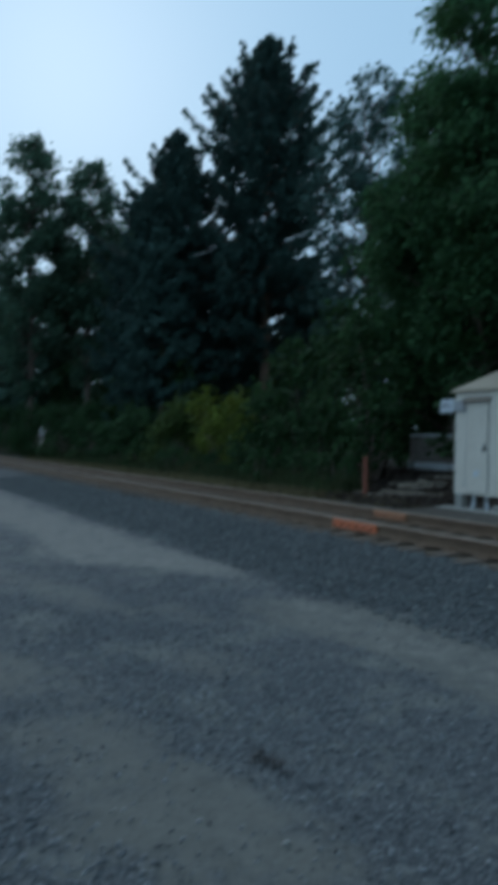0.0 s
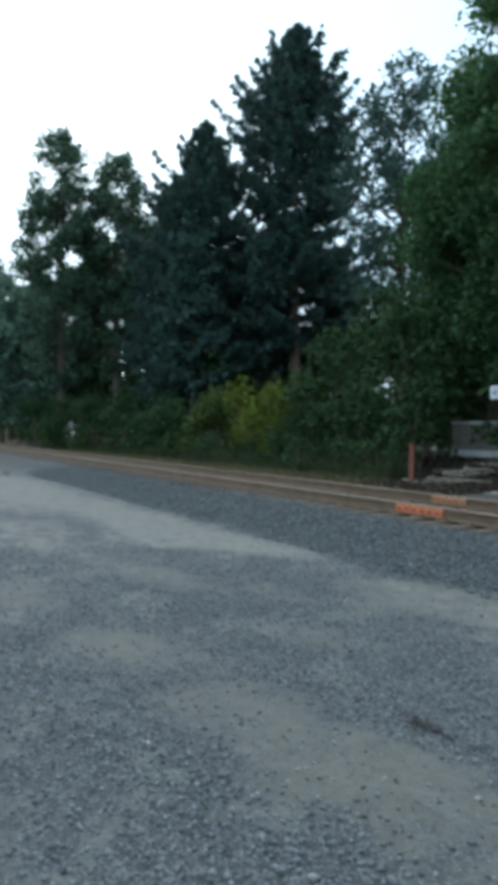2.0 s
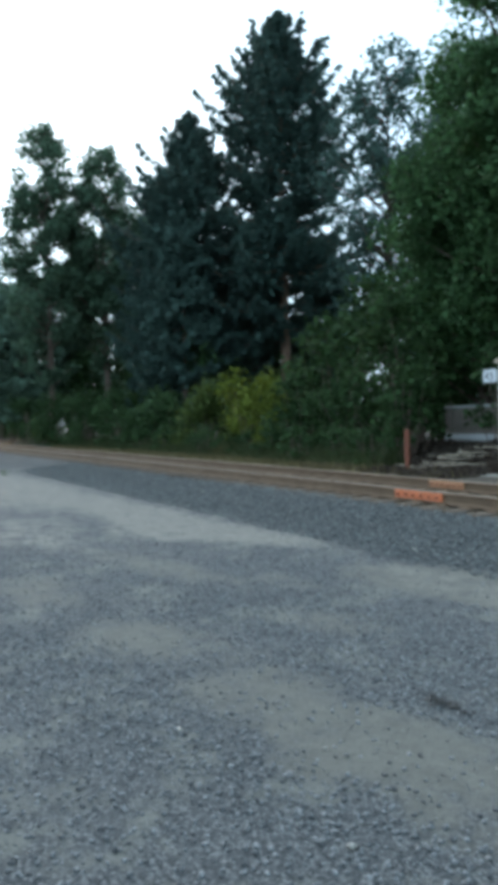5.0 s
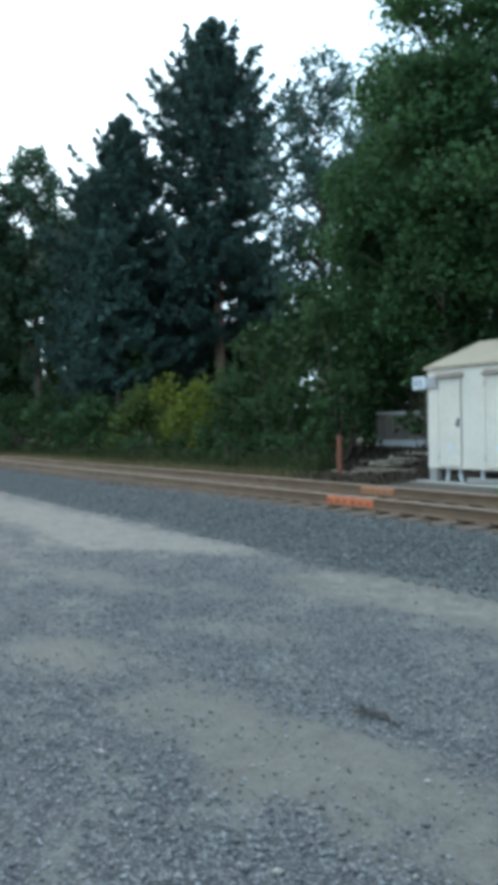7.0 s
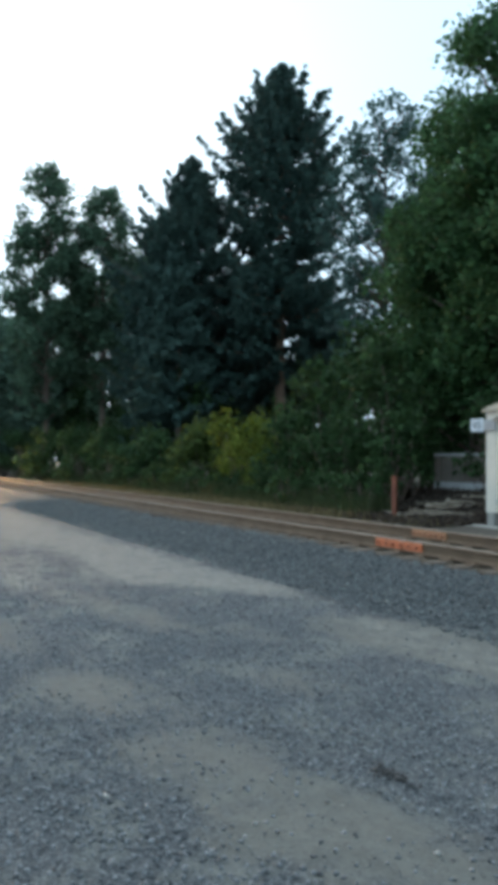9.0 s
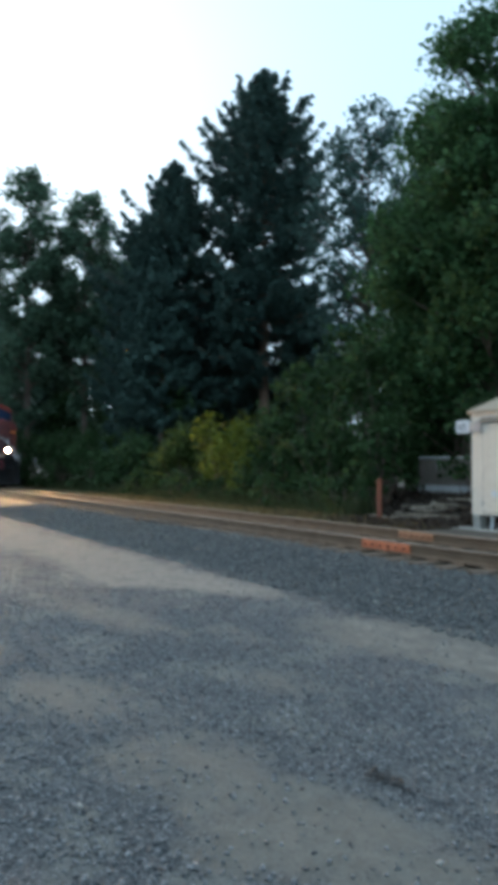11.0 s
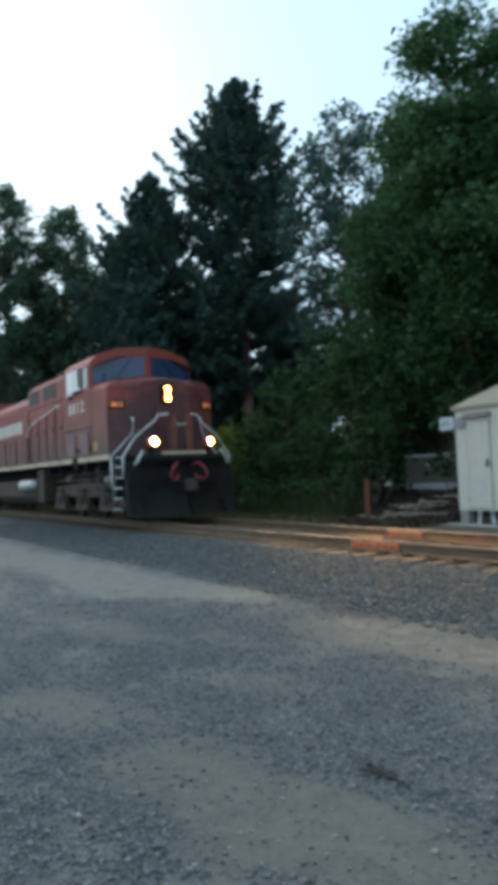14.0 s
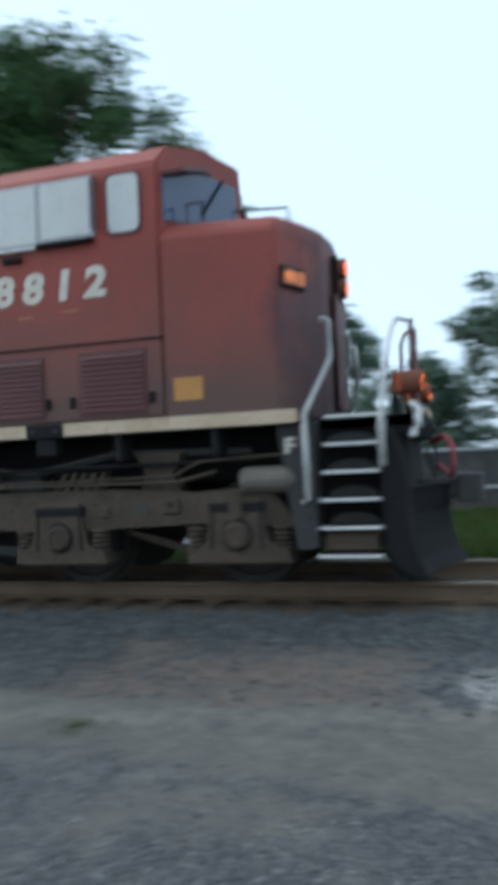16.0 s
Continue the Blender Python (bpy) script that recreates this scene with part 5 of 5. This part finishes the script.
    # long hood
    hood = part("long_hood", prism(BM(), [(-0.92, 1.7), (0.92, 1.7), (0.92, 3.95), (0.7, 4.2), (-0.7, 4.2), (-0.92, 3.95)], "x", -20.9, -8.5, 0.02), body, L)
    part("hood_roof", prism(BM(), [(-0.72, 4.19), (0.72, 4.19), (0.5, 4.32), (-0.5, 4.32)], "x", -17.2, -8.5), roof, hood)
    rad = part("radiator_section", prism(BM(), [(-0.93, 3.5), (-1.5, 3.95), (-1.5, 4.5), (-1.2, 4.65), (1.2, 4.65), (1.5, 4.5), (1.5, 3.95), (0.93, 3.5)], "x", -21.2, -17.2, 0.02), body, L, "flared radiator wings")
    part("radiator_roof", box(BM(), -21.1, -1.2, 4.65, -17.3, 1.2, 4.7), roof, rad)
    for s in (-1, 1):
        for k in range(4):
            part("radiator_grille", box(BM(), -21.0 + k * 0.95, s * 1.495, 4.0, -20.15 + k * 0.95, s * 1.51, 4.45, 0.005), DARK, rad)
        for k in range(13):
            a = -20.7 + k * 0.93
            w = part("hood_door", box(BM(), a, s * 0.918, 1.85, a + 0.86, s * 0.932, 3.45 if k < 4 else 3.8, 0.006), body, hood)
            part("latch", box(BM(), a + 0.76, s * 0.93, 2.5, a + 0.81, s * 0.95, 2.62), FRAME, w)
        for a, b in ((-15.6, -15.0), (-14.9, -14.3), (-14.2, -13.6), (-13.5, -12.9), (-12.8, -12.2), (-12.1, -11.5)):
            part("hood_mark", box(BM(), a, s * 0.936, 2.95, b, s * 0.942, 3.4), NUMBER if lead else HOSE, hood, "worn block of painted lettering")
        part("walkway_rail", tube(BM(), [(-8.6, s * 1.48, 2.6), (-12, s * 1.48, 2.62), (-16, s * 1.48, 2.62), (-21.2, s * 1.48, 2.62)], 0.02, 6), SILVER if not lead else RED_DARK, L)
        for k in range(9):
            part("stanchion", tube(BM(), [(-8.8 - k * 1.52, s * 1.48, 1.68), (-8.8 - k * 1.52, s * 1.48, 2.62)], 0.018, 6), RED_DARK if lead else SILVER, L)
        part("grab_rail", tube(BM(), [(-8.25, s * 1.52, 1.7), (-8.25, s * 1.56, 1.8), (-8.25, s * 1.56, 3.4)], 0.016, 6), FRAME, L)
        part("cabinet_rail", tube(BM(), [(-5.0, s * 1.5, 3.3), (-5.05, s * 1.58, 3.3), (-8.1, s * 1.58, 2.95), (-8.4, s * 1.56, 2.62)], 0.018, 6), SILVER, L, "pale handrail beside the cabinet")
        for k in range(4):
            part("stanchion", tube(BM(), [(-5.2 - k * 0.9, s * 1.5, 1.66), (-5.2 - k * 0.9, s * 1.58, 1.8), (-5.2 - k * 0.9, s * 1.58, 3.28 - k * 0.103)], 0.018, 6), RED_DARK if lead else SILVER, L)
        part("rear_step", box(BM(), -21.9, s * 1.1, 0.4, -21.3, s * 1.5, 1.56, 0.01), FRAME, L)
        part("air_pipe", tube(BM(), [(-7.0, s * 1.36, 1.3), (-4.6, s * 1.36, 1.32), (-4.4, s * 1.36, 1.24), (-1.5, s * 1.36, 1.26)], 0.022, 6), FRAME, L)
        part("cable", tube(BM(), [(-6.0, s * 1.2, 1.42), (-4.0, s * 1.25, 1.2), (-3.0, s * 1.22, 1.38), (-1.6, s * 1.2, 1.34)], 0.04, 6), DARK, L)
        for bx in (-6.3, -5.2, -2.9, -1.9):
            part("sill_bracket", box(BM(), bx, s * 1.2, 1.3, bx + 0.07, s * 1.5, 1.57, 0.006), FRAME, L)
        # fuel tank and air reservoirs
        part("fuel_tank", prism(BM(), [(s * 0.2, 0.35), (s * 1.1, 0.35), (s * 1.42, 0.6), (s * 1.45, 1.15), (s * 0.2, 1.15)], "x", -13.8, -7.9, 0.03), TRUCK, L)
        part("air_reservoir", lathe(BM(), [(0.12, -0.9), (0.2, -0.84), (0.2, 0.84), (0.12, 0.9)], (-8.8, s * 1.42, 0.98), "x", 14), STEEL, L, smooth=True)
        part("battery_box", box(BM(), -7.75, s * 0.9, 0.45, -7.1, s * 1.45, 1.5, 0.02), TRUCK, L)
    # trucks
    wheels = []
    for cx, dr in ((-3.6, 1), (-18.3, -1)):
        axles = [cx + 1.89, cx, cx - 1.95]
        for s in (-1, 1):
            y0, y1 = s * 1.12, s * 1.36
            top = [(cx - 2.55, 0.62), (cx - 2.4, 0.9), (cx - 1.5, 0.96), (cx - 0.6, 1.02), (cx + 0.6, 1.02), (cx + 1.4, 0.96), (cx + 2.2, 1.0), (cx + 2.5, 0.62)]
            low = [(cx + 2.35, 0.6), (cx + 1.5, 0.66), (cx + 0.45, 0.62), (cx - 0.45, 0.62), (cx - 1.5, 0.66), (cx - 2.4, 0.6)]
            fr = part("truck_frame", prism(BM(), top + low, "y", y0, y1, 0.02), TRUCK, L, "dusty brown cast truck frame", False)
            for ax in axles:
                part("pedestal", prism(BM(), [(ax - 0.52, 0.27), (ax + 0.52, 0.27), (ax + 0.5, 0.4), (ax + 0.3, 0.46), (ax + 0.24, 0.9), (ax - 0.24, 0.9), (ax - 0.3, 0.46), (ax - 0.5, 0.4)], "y", s * 1.1, s * 1.42, 0.02), TRUCK, fr)
                part("journal_cap", lathe(BM(), [(0.13, 0), (0.13, s * 0.05), (0.09, s * 0.07), (0.085, s * 0.055)], (ax, s * 1.42, 0.55), "y", 16), TRUCK, fr, smooth=False)
                # solid dark box, the shade of the recess put into its colour
                part("pedestal_gap", box(BM(), ax - 0.27, s * 1.3, 0.76, ax + 0.27, s * 1.424, 0.86, 0.01), FRAME, fr)
                for dx in (-0.255, 0.255):
                    part("pedestal_liner", prism(BM(), [(ax + dx - 0.012, 0.42), (ax + dx + 0.012, 0.42), (ax + dx * 0.9 + 0.012, 0.8), (ax + dx * 0.9 - 0.012, 0.8)], "y", s * 1.3, s * 1.426), FRAME, fr)
                part("cap_groove", lathe(BM(), [(0.155, 0), (0.155, s * 0.006)], (ax, s * 1.42, 0.55), "y", 18), FRAME, fr)
                for k in range(5):
                    q = k * math.tau / 5 + 0.3
                    part("cap_bolt", lathe(BM(), [(0.016, 0), (0.016, s * 0.02)], (ax + 0.1 * math.cos(q), s * 1.465, 0.55 + 0.1 * math.sin(q)), "y", 6), DARK, fr)
                for dx in (-0.43, 0.43):
                    part("spring_pocket", box(BM(), ax + dx - 0.12, s * 1.1, 0.38, ax + dx + 0.12, s * 1.2, 0.64), FRAME, fr)
                    bm = BM()
                    for k in range(5):
                        lathe(bm, [(0.075, 0), (0.1, 0.012), (0.1, 0.024), (0.075, 0.036)], (ax + dx, s * 1.33, 0.4 + k * 0.048), "z", 12)
                    part("spring", bm, TRUCK, fr)
            part("brake_cylinder", lathe(BM(), [(0.1, -0.25), (0.13, -0.2), (0.13, 0.2), (0.07, 0.28)], (cx + 2.2, s * 1.36, 1.06), "x", 14), DUSTY_STEEL, fr, "pale dusty brake cylinder")
            part("brake_cylinder", lathe(BM(), [(0.1, -0.25), (0.13, -0.2), (0.13, 0.2), (0.07, 0.28)], (cx - 1.0, s * 1.34, 1.12), "x", 12), TRUCK, fr)
            part("brake_rod", tube(BM(), [(cx - 2.2, s * 1.4, 1.06), (cx - 0.4, s * 1.4, 1.08), (cx + 1.3, s * 1.4, 1.07), (cx + 1.7, s * 1.4, 1.16)], 0.018, 6), TRUCK, fr)
            # hole pieces are dark discs with the shade inside a hole coloured in
            part("frame_hole", lathe(BM(), [(0.06, 0), (0.06, s * 0.01)], (cx + 0.9, s * 1.358, 0.82), "y", 12), DARK, fr)
            part("mount_pad", box(BM(), cx + 1.14, s * 1.35, 0.76, cx + 1.3, s * 1.4, 0.92, 0.015), TRUCK, fr)
            part("mount_hole", lathe(BM(), [(0.028, 0), (0.028, s * 0.006)], (cx + 1.22, s * 1.4, 0.85), "y", 10), FRAME, fr)
            part("air_line", tube(BM(), [(cx - 2.3, s * 1.38, 1.1), (cx + 0.6, s * 1.38, 1.12), (cx + 1.25, s * 1.38, 1.13), (cx + 1.55, s * 1.4, 1.26), (cx + 2.5, s * 1.4, 1.3), (cx + 2.55, s * 1.38, 1.05)], 0.014, 6), TRUCK, fr)
            part("brake_lever", prism(BM(), [(cx + 0.55, 0.56), (cx + 0.62, 0.6), (cx + 1.5, 0.36), (cx + 1.5, 0.28)], "y", s * 1.06, s * 1.1), TRUCK, fr)
            part("brake_hanger", prism(BM(), [(cx + 1.82, 0.98), (cx + 1.94, 0.98), (cx + 1.96, 0.72), (cx + 1.84, 0.66)], "y", s * 1.42, s * 1.46, 0.008), TRUCK, fr)
            for k in range(5):
                part("gusset", prism(BM(), [(cx - 0.1 + k * 0.11, 1.0), (cx - 0.02 + k * 0.11, 1.0), (cx + 0.08 + k * 0.11, 1.2), (cx + 0.05 + k * 0.11, 1.2)], "y", s * 1.22, s * 1.36), TRUCK, fr)
            part("motor_duct", prism(BM(), [(cx - 1.7, 1.02), (cx - 0.3, 1.02), (cx - 0.35, 1.2), (cx - 1.6, 1.26)], "y", s * 0.95, s * 1.2, 0.01), DARK, fr)
            for dx in (-1.6, -0.2, 0.5, 1.7):
                part("bolt_boss", box(BM(), cx + dx - 0.05, s * 1.35, 0.74, cx + dx + 0.05, s * 1.39, 0.86, 0.012), TRUCK, fr)
            part("equaliser_beam", prism(BM(), [(cx - 1.6, 0.4), (cx - 0.6, 0.32), (cx + 0.5, 0.34), (cx + 0.5, 0.42), (cx - 0.6, 0.42), (cx - 1.6, 0.5)], "y", s * 1.0, s * 1.08), DARK, fr)
            part("sand_pipe", tube(BM(), [(cx + 2.6, s * 1.2, 1.2), (cx + 2.6, s * 1.1, 0.6), (cx + 2.5, s * 0.8, 0.2)], 0.02, 6), FRAME, fr)
            part("bolster_post", prism(BM(), [(cx + 0.84, 0.96), (cx + 1.3, 0.96), (cx + 1.2, 1.16), (cx + 1.34, 1.38), (cx + 0.8, 1.38), (cx + 0.94, 1.16)], "y", s * 1.08, s * 1.3, 0.015), TRUCK, fr)
            pad = part("jacking_pad", prism(BM(), [(cx - 0.26, 1.56), (cx + 0.16, 1.56), (cx + 0.16, 1.7), (cx - 0.26, 1.7)], "y", s * 1.5, s * 1.55, 0.008), FRAME, L)
            part("pad_stem", box(BM(), cx - 0.16, s * 1.36, 1.38, cx + 0.06, s * 1.53, 1.56, 0.01), FRAME, pad)
            for dx in (-0.18, 0.08):
                part("bolt", lathe(BM(), [(0.018, 0), (0.018, s * 0.012)], (cx + dx, s * 1.55, 1.63), "y", 8), DARK, pad)
        for ax in axles:
            bm = lathe(BM(), [(0.09, -1.0), (0.09, 1.0)], (0, 0, 0), "y", 12)
            for s in (-1, 1):
                lathe(bm, [(0.09, s * 0.64), (0.5, s * 0.66), (0.565, s * 0.68), (0.56, s * 0.71), (0.535, s * 0.715), (0.53, s * 0.82), (0.46, s * 0.82), (0.43, s * 0.78), (0.16, s * 0.76), (0.14, s * 0.84), (0.05, s * 0.84)], (0, 0, 0), "y", 28)
                for k in range(4):
                    a = k * math.tau / 4
                    lathe(bm, [(0.05, s * 0.75), (0.05, s * 0.79)], (0.3 * math.cos(a), 0, 0.3 * math.sin(a)), "y", 8)
            w = part("wheelset", bm, WHEEL, L, "rust-brown steel wheels on one axle")
            w.matrix_basis = pose(ax, 0, 0.53)
            wheels.append(w)
    if lead:
        lettering("front_mark", "F", 0.2, NUMBER, L, pose(-1.2, -1.436, 1.3, 90, 0, 0), 0.003, 0, "", 0.1, 0.006)
    return L, wheels


def lamp(parent, at, r, lit):
    """A sealed-beam lamp: a silver ring, a glowing bowl set back in it and the bright bulb at its bottom."""
    x, y, z = at
    part("lamp_ring", ring(BM(), [(r + 0.03, -0.2), (r + 0.03, 0.02), (r, 0.03), (r * 0.97, 0.0)], at), RUST if lit else FRAME, parent)
    part("lens", ring(BM(), [(r * 0.97, 0.0), (r * 0.8, -0.03), (0.045, -0.05)], at), REFLECTOR if lit else GLASS, parent, "glowing amber reflector bowl" if lit else "")
    part("barrel", ring(BM(), [(0.045, -0.05), (0.045, -0.21), (0.0005, -0.21)], at), DARK, parent)
    part("bulb", lathe(BM(), [(0.03, -0.2), (0.03, -0.196)], at, "x", 12), LAMP if lit else GLASS, parent, "dazzling warm-white bulb" if lit else "")


def ring(bm, prof, centre, n=18):
    """An open turned shell round an axis along x."""
    c = Vector(centre)
    loops = [[bm.verts.new(c + Vector((h, r * math.cos(k * math.tau / n), r * math.sin(k * math.tau / n)))) for k in range(n)] for r, h in prof]
    for a, b in zip(loops, loops[1:]):
        for k in range(n):
            bm.faces.new((a[k], a[(k + 1) % n], b[(k + 1) % n], b[k]))
    return bm


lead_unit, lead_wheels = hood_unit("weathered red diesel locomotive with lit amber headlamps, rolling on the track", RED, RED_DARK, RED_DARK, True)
second_unit, second_wheels = hood_unit("weathered yellow and grey diesel locomotive coupled behind the red one", UP_YELLOW, UP_GREY, UP_GREY, False)

# ------------------------------------------------------------ what moves
TRAIN = [(0, -127.0), (4, -95.4), (8, -64.0), (10, -48.2), (11, -40.35), (12, -32.5), (12.5, -28.6), (13, -24.64), (13.5, -20.55), (14, -16.4), (14.5, -12.3), (15, -8.3), (15.3, -5.85), (15.5, -4.24), (15.6, -3.43), (15.8, -1.83), (16, -0.31)]


def train_at(t):
    """How far the train has come, gliding between the rows above."""
    return float(np.interp(t, [r[0] for r in TRAIN], [r[1] for r in TRAIN]))


def motions():
    for unit, back in ((lead_unit, 0.0), (second_unit, -22.75)):
        walk(unit, [(t, pose(s + back, D, ZR)) for t, s in TRAIN])
    steps = [k * 2 / 30 for k in range(241)]
    for w in lead_wheels + second_wheels:
        at = w.matrix_basis.translation.copy()
        walk(w, [(t, pose(at.x, at.y, at.z, 0, math.degrees(train_at(t) / 0.53), 0)) for t in steps])


motions()
